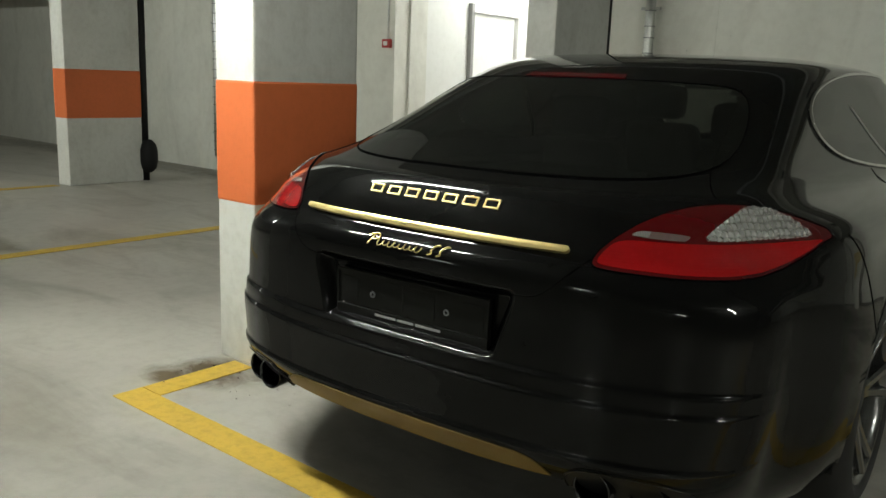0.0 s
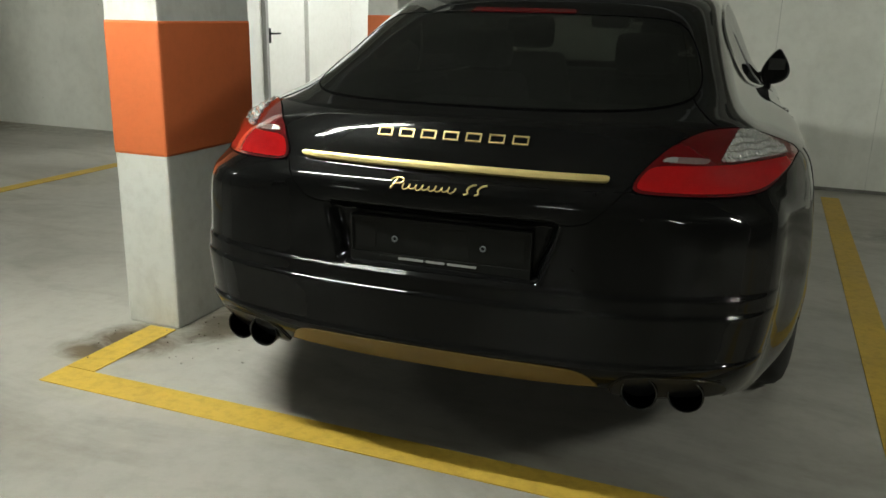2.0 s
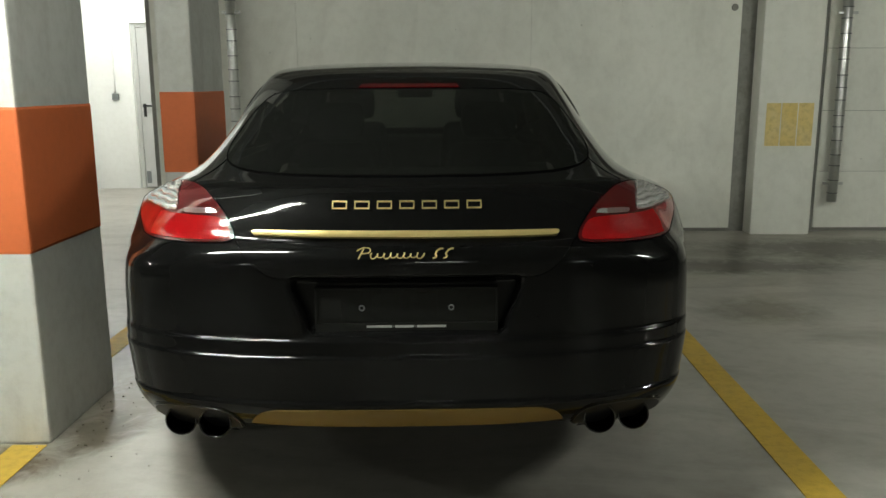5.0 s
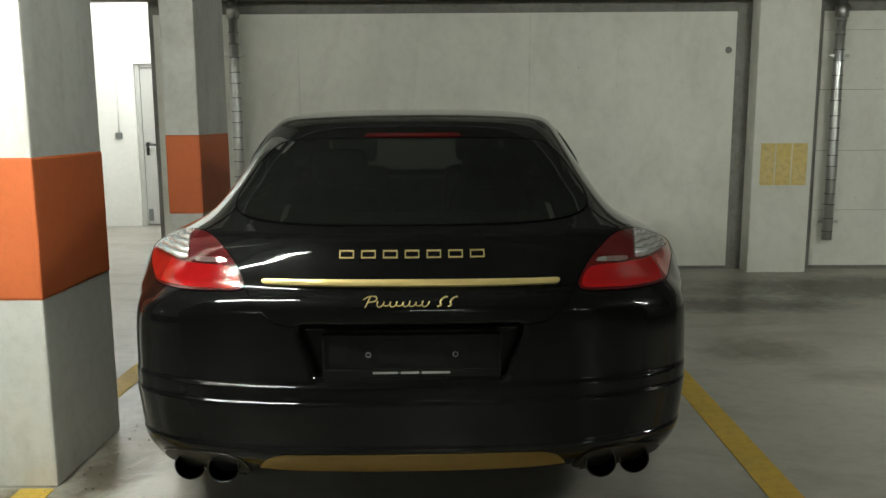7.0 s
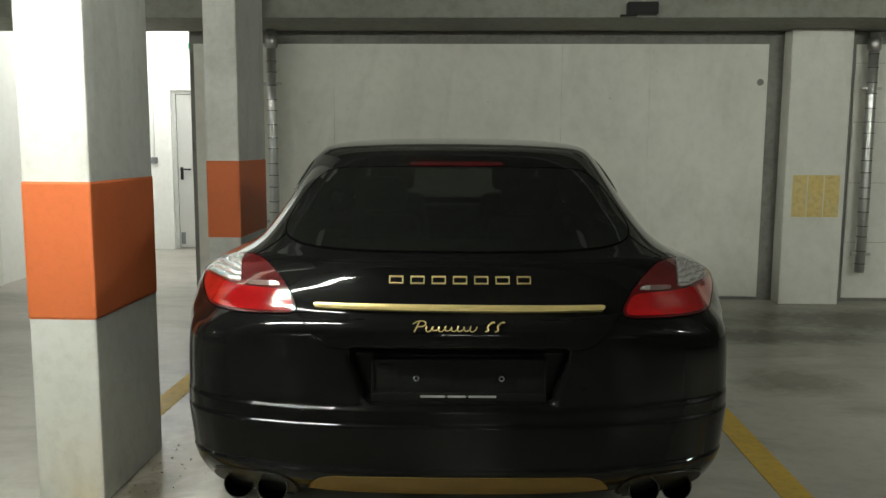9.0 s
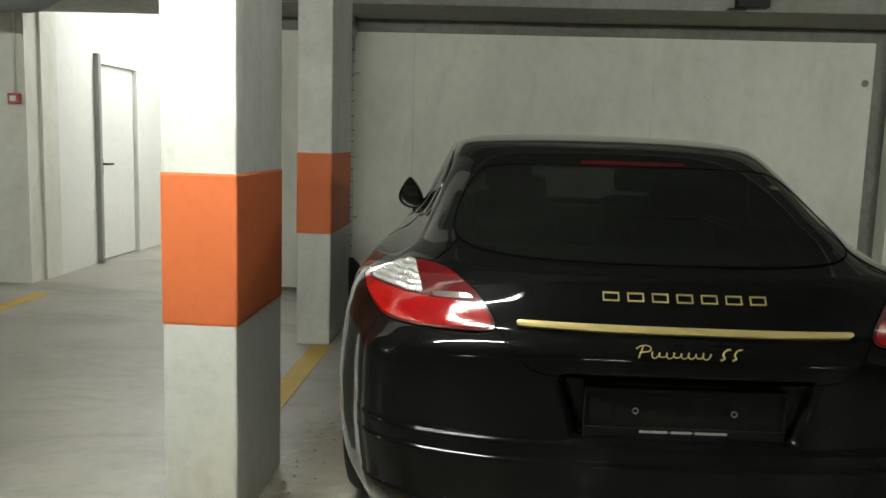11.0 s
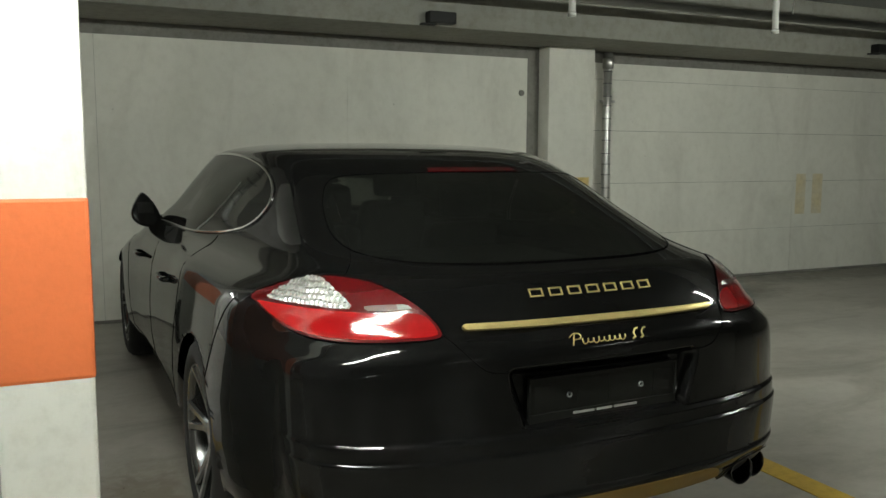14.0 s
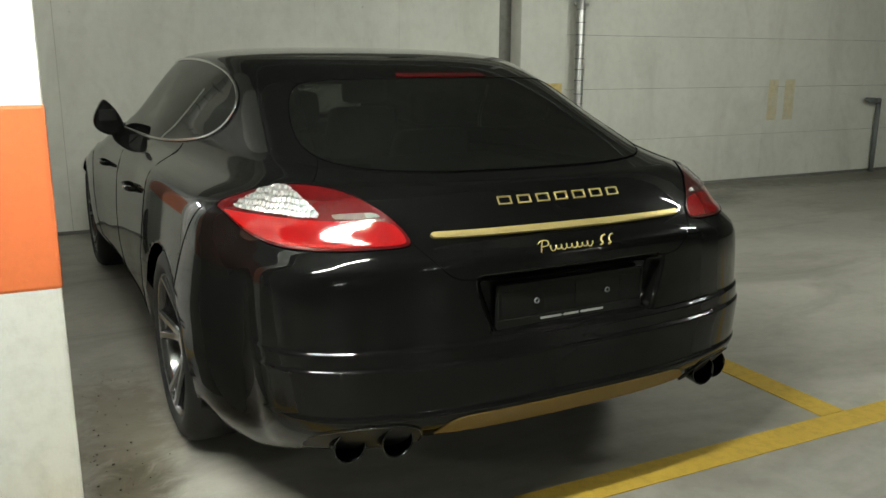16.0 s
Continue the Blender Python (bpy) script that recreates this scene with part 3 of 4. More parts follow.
def build_body(car):
    zs, grid = car_shell()
    whole = bmesh.new()
    rows = [[whole.verts.new(p) for p in row] for row in grid]
    for a, b in zip(rows, rows[1:]):
        for j in range(len(a) - 1):
            whole.faces.new((a[j], a[j + 1], b[j + 1], b[j]))
    half = whole.faces[:]
    twin = bmesh.ops.duplicate(whole, geom=whole.verts[:] + whole.edges[:] + half)["geom"]
    for v in twin:
        if isinstance(v, bmesh.types.BMVert):
            v.co.x = -v.co.x
    bmesh.ops.reverse_faces(whole, faces=[f for f in twin if isinstance(f, bmesh.types.BMFace)])
    bmesh.ops.remove_doubles(whole, verts=whole.verts[:], dist=1e-5)
    whole.normal_update()
    bins = {}
    for f in whole.faces:
        c = f.calc_center_median()
        name = piece_of((abs(c.x), c.y, c.z))
        if name in ("front_door", "rear_door", "quarter_panel", "front_wing", "window_frame", "belt_line", "scuttle_edge"):
            name += " left" if c.x < 0 else " right"
        if name:
            bins.setdefault(name, []).append(f)
    made = {}
    for name, faces in bins.items():
        index, verts, normals, polys = {}, [], [], []
        for f in faces:
            ids = []
            for v in f.verts:
                if v not in index:
                    index[v] = len(verts)
                    verts.append(v.co[:])
                    normals.append(v.normal[:])
                ids.append(index[v])
            polys.append(ids)
        plain_name = name.split()[0]
        me = bpy.data.meshes.new(plain_name)
        me.from_pydata(verts, [], polys)
        me.polygons.foreach_set("use_smooth", [True] * len(polys))
        me.normals_split_custom_set_from_vertices(normals)
        me.materials.append(M_PAINT)
        ob = new(plain_name, me)
        ob.parent = car
        if PIECES.get(plain_name):
            tagged(ob, PIECES[plain_name])
        made[name] = ob
    whole.free()
    return made


car = empty("car", (0, 0, 0), "glossy black four-door sports saloon with gold trim parked nose-in", "car", turn=CAR_TURN)
panels = build_body(car)


# ---- car: glass ----
glass_rear = part("rear_window", patch([(u * 1.02, 1.185 + (v - 1.185) * 1.05) for u, v in REAR_GLASS], rear_xz, 0.03, 0.02, 0.0025, 0.004), M_TINT, car, "dark tinted rear window", True)
lip = [rear_xz(u * 1.02, 1.185 + (v - 1.185) * 1.05) + Vector((0, -0.001, 0.002)) for u, v in REAR_GLASS]
part("window_seal", tube(lip + [lip[0].copy()], 0.0026, 8, caps=False), M_SEAM, glass_rear, "black rubber edge of the rear window", True)
for mirror in (False, True):
    part("side_window", patch(SIDE_GLASS, side_at, 0.05, 0.02, 0.002, 0.003, mirror=mirror), M_TINT, car, "dark tinted side glass", True)
    part("window_divider", patch([(2.075, 1.030), (2.045, 1.028), (1.735, 1.255), (1.742, 1.262)], side_at, 0.05, 0.02, 0.0045, 0.003, mirror=mirror), M_STEEL, car, "slanted bright divider bar on the side window", True)
    ring = [side_at(u, v) + normal_of(side_at, u, v) * 0.003 for u, v in SIDE_GLASS]
    ring.append(ring[0].copy())
    if mirror:
        ring = [Vector((-p.x, p.y, p.z)) for p in ring]
    part("window_trim", tube(ring, 0.0065, 8, caps=False), M_CHROME, car, "thin chrome strip round the side windows", True)


def screen_at(x, z):
    f = FRONT(z)
    return Vector((x, f - 0.16 * (x / 0.62) ** 2 * 1.2 - 0.01, z))


part("windscreen", patch([(-0.66, 1.02), (0.66, 1.02), (0.55, 1.34), (-0.55, 1.34)], screen_at, 0.06, 0.03, 0.0, 0.004, sign=-1), M_CLEAR, car, "clear windscreen", True)


# ---- car: tail lamps ----
def qz(rows):
    """Outline points: (half width, height), or ('q', place along the shell, height)."""
    return [(r[1], r[2]) if r[0] == "q" else (q_of(r[0], r[1]), r[1]) for r in rows]


LAMP = [(0.508, 0.892), (0.512, 0.884), (0.530, 0.878), (0.58, 0.875), (0.66, 0.872), (0.75, 0.870), (0.815, 0.871), (0.862, 0.879), ("q", 0.921, 0.910), ("q", 0.98, 0.937), ("q", 1.012, 0.950),
        ("q", 1.01, 0.957), ("q", 0.985, 0.979), ("q", 0.92, 1.006), (0.755, 1.021), (0.695, 1.025), (0.642, 1.018), (0.592, 0.995), (0.546, 0.959), (0.518, 0.923), (0.509, 0.902)]
BAND = [(0.518, 0.892), (0.530, 0.885), (0.58, 0.882), (0.66, 0.879), (0.75, 0.877), (0.81, 0.878), (0.855, 0.886), ("q", 0.915, 0.914), ("q", 0.965, 0.936), ("q", 0.99, 0.946), ("q", 0.9, 0.945), (0.80, 0.943), (0.70, 0.942), (0.62, 0.943), (0.548, 0.943), (0.526, 0.918)]
CLEAR = [(0.711, 0.950), (0.757, 0.947), (0.808, 0.950), (0.850, 0.951), ("q", 0.93, 0.952), ("q", 0.958, 0.956), ("q", 0.948, 0.968), ("q", 0.935, 0.984), (0.80, 1.006), (0.765, 1.017), (0.747, 1.018), (0.737, 0.999), (0.722, 0.975)]
SLIT = [(0.569, 0.952), (0.680, 0.946), (0.688, 0.952), (0.686, 0.959), (0.592, 0.965), (0.574, 0.961)]
SLIT_END = [(0.572, 0.953), (0.607, 0.951), (0.607, 0.963), (0.592, 0.9635), (0.577, 0.9605)]


def dimples(u, v):
    p = rear_at(u, v)
    s = p.x * 0.8 + p.y * 0.75
    return 0.0055 * abs(math.sin(s * 180)) * abs(math.sin(v * 215 + 0.4 * math.sin(s * 60)))


def ribs(u, v):
    return 0.00018 * math.sin(v * 900) + 0.0004 * math.sin(u * 45)


for mirror in (False, True):
    drop = -0.008 if mirror is False else 0.0

    def outline_of(rows, rounds):
        return [(u, v + drop) for u, v in smooth_outline(qz(rows), rounds)]

    lamp = part("tail_lamp", patch(outline_of(LAMP, 2), rear_at, 0.02, 0.01, 0.003, 0.006, mirror=mirror), M_LAMPRED, car, "red wrap-round tail lamp", True)
    part("brake_band", patch(outline_of(BAND, 2), rear_at, 0.008, 0.0022, 0.0042, 0.001, mirror=mirror, dome=ribs), M_LAMPBRIGHT, lamp, "bright red reflector band", True)
    part("clear_lens", patch(outline_of(CLEAR, 1), rear_at, 0.003, 0.0018, 0.0045, 0.001, mirror=mirror, dome=dimples), M_LAMPCLEAR, lamp, "clear dimpled indicator lens", True)
    part("slit_lens", patch(outline_of(SLIT, 1), rear_at, 0.006, 0.004, 0.0045, 0.001, mirror=mirror), M_LAMPSLIT, lamp, "narrow clear reversing lens", True)
    part("slit_reflector", patch(outline_of(SLIT_END, 0), rear_at, 0.0015, 0.004, 0.0052, 0.0005, mirror=mirror, dome=lambda u, v: 0.0012 * abs(math.sin(u * 500))), M_LAMPCLEAR, lamp, "ribbed silver reflector", True)
    rim = [(rear_at(u, v) + normal_of(rear_at, u, v) * 0.002) for u, v in outline_of(LAMP, 2)]
    rim.append(rim[0].copy())
    if mirror:
        rim = [Vector((-p.x, p.y, p.z)) for p in rim]
    part("lamp_gasket", tube(rim, 0.0022, 6, caps=False), M_SEAM, lamp)
part("high_brake_lamp", patch([(-0.19, 1.321), (0.19, 1.321), (0.18, 1.333), (-0.18, 1.333)], rear_xz, 0.02, 0.01, 0.0035, 0.003), M_LAMPDARK, car, "dim red high-level brake lamp", True)


# ---- car: seams, trim, plate ----
def strip(points, width):
    """A closed outline round a line of points."""
    left, right = [], []
    for i, p in enumerate(points):
        a, b = points[max(i - 1, 0)], points[min(i + 1, len(points) - 1)]
        d = math.hypot(b[0] - a[0], b[1] - a[1])
        nx, ny = -(b[1] - a[1]) / d * width / 2, (b[0] - a[0]) / d * width / 2
        left.append((p[0] + nx, p[1] + ny))
        right.append((p[0] - nx, p[1] - ny))
    return left + right[::-1]


def arc(points, rounds=2):
    for _ in range(rounds):
        nxt = [points[0]]
        for a, b in zip(points, points[1:]):
            nxt += [(a[0] * 0.75 + b[0] * 0.25, a[1] * 0.75 + b[1] * 0.25), (a[0] * 0.25 + b[0] * 0.75, a[1] * 0.25 + b[1] * 0.75)]
        points = nxt + [points[-1]]
    return points


def seam(points, surface, mirror):
    """A shut line: a narrow black gap along the shell."""
    line = []
    for u, v in arc(points):
        p = surface(u, v) + normal_of(surface, u, v) * 0.0004
        line.append(Vector((-p.x, p.y, p.z)) if mirror else p)
    part("shut_line", tube(line, 0.0017, 6), M_SEAM, car, smooth=True)


for mirror in (False, True):
    seam([(0.506, 0.888), (0.465, 0.842), (0.43, 0.808), (0.405, 0.790), (0.36, 0.783), (0.325, 0.782)], rear_xz, mirror)
    seam([(0.70, 1.024), (0.66, 1.045), (0.625, 1.075), (0.60, 1.12), (0.57, 1.21), (0.53, 1.30)], rear_xz, mirror)
    seam([(0.87, 0.645), (0.81, 0.76), (0.75, 0.87), (0.705, 0.938)], side_at, mirror)
    seam([(1.68, 1.04), (1.62, 0.92), (1.58, 0.75), (1.63, 0.52), (1.66, 0.33)], side_at, mirror)
    seam([(2.62, 1.0), (2.60, 0.8), (2.58, 0.55), (2.58, 0.33)], side_at, mirror)
    seam([(3.62, 0.99), (3.60, 0.8), (3.50, 0.6), (3.46, 0.33)], side_at, mirror)
    seam([(1.66, 0.33), (2.58, 0.33), (3.46, 0.33)], side_at, mirror)
    for hy in (2.02, 3.02):
        bar = [side_at(hy + d, 0.825 - 0.02 * d) + Vector((o, 0, 0)) for d, o in ((-0.12, 0.002), (-0.10, 0.026), (-0.03, 0.034), (0.05, 0.034), (0.11, 0.026), (0.125, 0.002))]
        if mirror:
            bar = [Vector((-p.x, p.y, p.z)) for p in bar]
        part("door_handle", tube(bar, 0.012, 10), M_PAINT, car, "black door handle", True)

BAR_Z = 0.9015


def bar_at(u, v):
    return rear_xz(u, BAR_Z + v - 0.0045 * u)


bar = smooth_outline([(-0.4505, -0.004), (-0.438, -0.0095), (0.438, -0.0095), (0.4505, -0.004), (0.4505, 0.004), (0.438, 0.0085), (-0.438, 0.0085), (-0.4505, 0.004)], 1)
part("gold_strip", patch(bar, bar_at, 0.03, 0.004, 0.010, 0.004, dome=lambda u, v: 0.004 * (1 - (v / 0.012) ** 2)), M_GOLD, car, "satin gold trim strip across the tailgate", True)

# maker's mark and model mark as plain gold shapes
for k in range(7):
    x, z = -0.1965 + 0.0664 * k, 0.9712
    mark = part("badge", patch([(x - 0.022, z + 0.0186), (x - 0.022, z + 0.0216), (x + 0.022, z + 0.0216), (x + 0.022, z + 0.0186)], rear_xz, 0.02, 0.01, 0.005, 0.002), M_GOLD, car, "gold badge bars on the tailgate")
    for a, b, c, d in ((-0.022, 0.022, 0.0, 0.003), (-0.022, -0.0188, 0.0032, 0.0184), (0.0188, 0.022, 0.0032, 0.0184)):
        part("badge_bar", patch([(x + a, z + c), (x + a, z + d), (x + b, z + d), (x + b, z + c)], rear_xz, 0.02, 0.01, 0.005, 0.002), M_GOLD, mark)


def lifted(points, lift=0.004):
    return [rear_xz(x, z) + Vector((0, -lift, 0.3 * lift)) for x, z in points]


wave = []
for k in range(140):
    a = k / 139
    x, turn_by = -0.106 + 0.162 * a, a * 2 * math.pi * 8.5
    high = 0.0062 * (1 + 0.25 * math.sin(a * 23))
    wave.append((x + 0.0045 * math.cos(turn_by) + 0.35 * high * math.sin(turn_by), 0.8495 + high * math.sin(turn_by)))
script = part("model_badge", tube(lifted(wave), 0.0017, 6), M_GOLD, car, "small slanted gold script on the tailgate", True)
part("script_bar", tube(lifted([(-0.136, 0.841), (-0.121, 0.868)]), 0.0021, 6), M_GOLD, script)
part("script_bar", tube(lifted(arc([(-0.141, 0.862), (-0.124, 0.8705), (-0.101, 0.869), (-0.103, 0.857), (-0.127, 0.855)])), 0.0019, 6), M_GOLD, script)
for x in (0.088, 0.118):
    bent = [(x - 0.010, 0.842), (x + 0.002, 0.846), (x - 0.004, 0.855), (x + 0.008, 0.866), (x + 0.020, 0.867)]
    part("script_bar", tube(lifted(arc(bent)), 0.0026, 6), M_GOLD, script, smooth=True)

# empty plate holder in its recess
PLATE_Y = 0.058
M_HOLDER = plain("holder_plastic", (0.0120, 0.0122, 0.0110), 0.6, vary=0.25, scale=18, spec=0.12)
holder = part("plate_holder", boxes((-0.262, 0.262, PLATE_Y, PLATE_Y + 0.012, 0.646, 0.744), bevel=0.0015),
              M_HOLDER, car, "empty black plastic plate holder")
for row in ((-0.268, 0.268, 0.606, 0.6455), (-0.268, 0.268, 0.7442, 0.752), (-0.268, -0.2622, 0.646, 0.744), (0.2622, 0.268, 0.646, 0.744)):
    part("holder_edge", boxes((*row[:2], PLATE_Y - 0.005, PLATE_Y + 0.012, *row[2:]), bevel=0.0015), M_HOLDER, holder)
for x0, x1, z0, z1 in ((-0.25, -0.19, 0.66, 0.73), (-0.10, -0.02, 0.66, 0.735), (0.01, 0.09, 0.66, 0.735), (0.18, 0.25, 0.66, 0.73)):
    part("holder_rib", boxes((x0, x1, PLATE_Y - 0.0012, PLATE_Y + 0.002, z0, z1), bevel=0.0005), M_HOLDER, holder)
for x in (-0.131, 0.131):
    part("screw", lathe([(PLATE_Y - 0.001, 0.009), (PLATE_Y - 0.005, 0.009), (PLATE_Y - 0.006, 0.0075), (PLATE_Y - 0.005, 0.0055), (PLATE_Y - 0.001, 0.0052)], "y", 16, at=(x, 0, 0.691)), M_GREY, holder, "grey screw ring", True)
x = -0.118
for wide in (0.078, 0.006, 0.058, 0.006, 0.088):
    part("dealer_bar", boxes((x, x + wide - 0.003, PLATE_Y - 0.0062, PLATE_Y - 0.0045, 0.6320, 0.6388) if wide > 0.01 else (x, x + wide - 0.003, PLATE_Y - 0.0062, PLATE_Y - 0.0045, 0.6348, 0.6362)), M_PRINT, holder, "white printed bar on the holder")
    x += wide

# lower bumper: gold insert, tailpipes
part("gold_insert", patch(smooth_outline([(-0.475, 0.328), (-0.462, 0.354), (-0.43, 0.388), (-0.35, 0.398), (0.35, 0.398), (0.43, 0.388), (0.462, 0.354), (0.475, 0.328)], 2), rear_xz, 0.04, 0.012, 0.004, 0.01), M_GOLDSATIN, car, "dull gold bumper insert above the road", True)
for mirror in (False, True):
    m = -1 if mirror else 1
    outline = smooth_outline(qz([(0.495, 0.312), (0.503, 0.352), (0.54, 0.383), (0.62, 0.388), (0.72, 0.382), (0.79, 0.355), (0.81, 0.308), (0.79, 0.29), (0.52, 0.296)]), 2)
    trim = part("exhaust_surround", patch(outline, rear_at, 0.03, 0.012, 0.002, 0.01, mirror=mirror), M_BLACK, car, "matt black tailpipe surround", True)
    lip = [rear_at(u, v) + normal_of(rear_at, u, v) * 0.004 for u, v in arc(qz([(0.503, 0.31), (0.507, 0.352), (0.54, 0.386), (0.62, 0.391), (0.72, 0.385), (0.79, 0.362)]))]
    part("surround_lip", tube([Vector((p.x * m, p.y, p.z)) for p in lip], 0.002, 6), M_DKCHROME, trim, "thin bright edge", True)
    for tx, ty, tz in ((0.582, 0.064, 0.335), (0.702, 0.126, 0.319)):
        tip = part("tailpipe", lathe([(ty + 0.16, 0.038), (ty + 0.01, 0.0485), (ty + 0.002, 0.049), (ty, 0.047), (ty + 0.002, 0.0445), (ty + 0.02, 0.043), (ty + 0.15, 0.034), (ty + 0.15, 0.001)], "y", 32, at=(tx * m, 0, tz)), M_DKCHROME, car, "round dark tailpipe", True)


# ---- car: wheels, liners, underside ----
def wheel(side, ay):
    xo = (1.022 if ay < 2 else 1.012) * side
    base = empty("wheel", (xo, ay, AXLE_Z))
    base.parent = car
    s = side
    R = WHEEL_R
    part("tyre", lathe([(-0.02 * s, 0.262), (-0.008 * s, 0.272), (0.0, 0.30), (-0.012 * s, 0.335), (-0.035 * s, R - 0.006), (-0.06 * s, R), (-0.22 * s, R), (-0.25 * s, R - 0.008), (-0.275 * s, 0.33), (-0.28 * s, 0.29), (-0.26 * s, 0.262)], "x", 64), M_RUBBER, base, "black low-profile tyre", True)
    rim = part("rim", lathe([(-0.02 * s, 0.264), (-0.010 * s, 0.262), (-0.012 * s, 0.252), (-0.04 * s, 0.246), (-0.20 * s, 0.235), (-0.26 * s, 0.262)], "x", 48), M_RIM, base, "silver alloy rim with split spokes", True)
    for k in range(5):
        for d in (-0.16, 0.16):
            a = 2 * math.pi * k / 5 + 0.3
            bm = bmesh.new()
            pts = [((0.05, a + d * 0.5), -0.062, 0.020), ((0.12, a + d * 0.75), -0.052, 0.017), ((0.20, a + d * 1.0), -0.034, 0.015), ((0.254, a + d * 1.1), -0.02, 0.020)]
            rings = []
            for (r, b), x, hw in pts:
                c, t = Vector((x * s, r * math.sin(b), r * math.cos(b))), Vector((0, math.cos(b), -math.sin(b)))
                rings.append([bm.verts.new(c + t * hw + Vector((0.0, 0, 0))), bm.verts.new(c + t * hw * 0.6 + Vector((0.010 * s, 0, 0))), bm.verts.new(c - t * hw * 0.6 + Vector((0.010 * s, 0, 0))), bm.verts.new(c - t * hw), bm.verts.new(c - Vector((0.035 * s, 0, 0)))])
            for p, q in zip(rings, rings[1:]):
                for i in range(5):
                    bm.faces.new((p[i], p[(i + 1) % 5], q[(i + 1) % 5], q[i]))
            bmesh.ops.recalc_face_normals(bm, faces=bm.faces[:])
            part("spoke", bm, M_RIM, rim)
    part("hub", lathe([(-0.09 * s, 0.075), (-0.058 * s, 0.072), (-0.046 * s, 0.05), (-0.042 * s, 0.03), (-0.04 * s, 0.001)], "x", 24), M_RIM, rim, smooth=True)
    part("brake_disc", lathe([(-0.13 * s, 0.07), (-0.13 * s, 0.185), (-0.155 * s, 0.185), (-0.155 * s, 0.07)], "x", 40), M_STEEL, base, "steel brake disc")
    return base


for ay in AXLES:
    for side in (-1, 1):
        wheel(side, ay)
        x1, x0 = 0.985 * side, 0.60 * side
        liner = lathe([(x1, ARCH_R + 0.0005), (x0, ARCH_R + 0.0005), (x0, 0.02)], "x", 60, at=(0, ay, AXLE_Z))
        bmesh.ops.delete(liner, geom=[f for f in liner.faces if f.calc_center_median().z < 0.262], context="FACES")
        part("arch_liner", liner, M_BLACK, car)
# underbody hung low and a diffuser added, both to block light under the car
part("underbody", boxes((-0.70, 0.70, 0.52, 4.7, 0.17, 0.32), bevel=0.01), M_SEAM, car, "black plastic underbody")
bm = bmesh.new()
slope = [(0.17, 0.318), (0.24, 0.262), (0.34, 0.210), (0.515, 0.172), (0.515, 0.32), (0.20, 0.330)]
ends = [[bm.verts.new((x, y, z)) for y, z in slope] for x in (-0.52, 0.52)]
for k in range(6):
    bm.faces.new((ends[0][k], ends[0][(k + 1) % 6], ends[1][(k + 1) % 6], ends[1][k]))
bm.faces.new(ends[0][::-1])
bm.faces.new(ends[1])
bmesh.ops.recalc_face_normals(bm, faces=bm.faces[:])
part("diffuser", bm, M_SEAM, car, "matt black diffuser added under the bumper to deepen the shade")

# ---- car: mirrors, cabin ----
for side in (-1, 1):
    bm = bmesh.new()
    bmesh.ops.create_uvsphere(bm, u_segments=28, v_segments=18, radius=1.0)
    for v in bm.verts:
        x, y, z = v.co
        y = max(y, -0.45)
        lean = 0.10 * z
        v.co = Vector(((0.945 + 0.074 * x * (1 - 0.50 * z) + 0.012 * z) * side, 3.24 + 0.105 * y + 0.3 * lean, 1.055 + 0.100 * z * (1 - 0.12 * x)))
    if side < 0:
        bmesh.ops.reverse_faces(bm, faces=bm.faces[:])
    m = part("door_mirror", bm, M_PAINT, car, "glossy black door mirror", True)
    part("mirror_glass", boxes((side * 0.945 - 0.046, side * 0.945 + 0.046, 3.188, 3.1915, 0.993, 1.103), bevel=0.012 * 0.14), M_DKCHROME, m, "dark mirror glass")
    part("mirror_foot", tube([(0.82 * side, 3.30, 0.985), (0.90 * side, 3.28, 0.990), (0.94 * side, 3.26, 1.005)], [0.036, 0.032, 0.036], 12), M_PAINT, m, smooth=True)


def seat(x, y, width, tall):
    """A cushion, backrest and headrest, all rounded."""
    s = part("seat", boxes((x - width / 2, x + width / 2, y, y + 0.50, 0.42, 0.60), bevel=0.06), M_LEATHER, car, "black leather seat", True)
    bm = boxes((x - width / 2, x + width / 2, -0.07, 0.07, 0, tall), bevel=0.055)
    for v in bm.verts:
        v.co = Vector((x + (v.co.x - x) * (1 - 0.25 * max(0, v.co.z / tall)), y + v.co.y - v.co.z * 0.32, 0.56 + v.co.z))
    part("backrest", bm, M_LEATHER, s, smooth=True)
    top = y - tall * 0.32
    part("headrest", boxes((x - 0.13, x + 0.13, top - 0.09, top + 0.03, 0.56 + tall + 0.02, 0.56 + tall + 0.19), bevel=0.05), M_LEATHER, s, smooth=True)


for x in (-0.36, 0.36):
    seat(x, 2.75, 0.50, 0.56)
    seat(x, 1.85, 0.48, 0.50)
part("parcel_shelf", boxes((-0.58, 0.58, 0.50, 1.55, 0.93, 0.955), bevel=0.01), M_LEATHER, car, "black parcel shelf")
part("dashboard", boxes((-0.70, 0.70, 3.30, 3.72, 0.72, 0.985), bevel=0.06), M_LEATHER, car, "black dashboard", True)
part("rear_view_mirror", boxes((-0.11, 0.11, 2.98, 3.01, 1.25, 1.31), bevel=0.012), M_BLACK, car, "interior mirror")
part("sill_tray", boxes((-0.88, 0.88, 1.58, 3.58, 0.22, 0.266), bevel=0.01), M_SEAM, car)
part("cabin_floor", boxes((-0.68, 0.68, 0.5, 3.9, 0.30, 0.34)), M_BLACK, car)


# ---- back wall: painted panels with open joints ----
north = bpy.data.objects["wall_north"]
rng = random.Random(4)


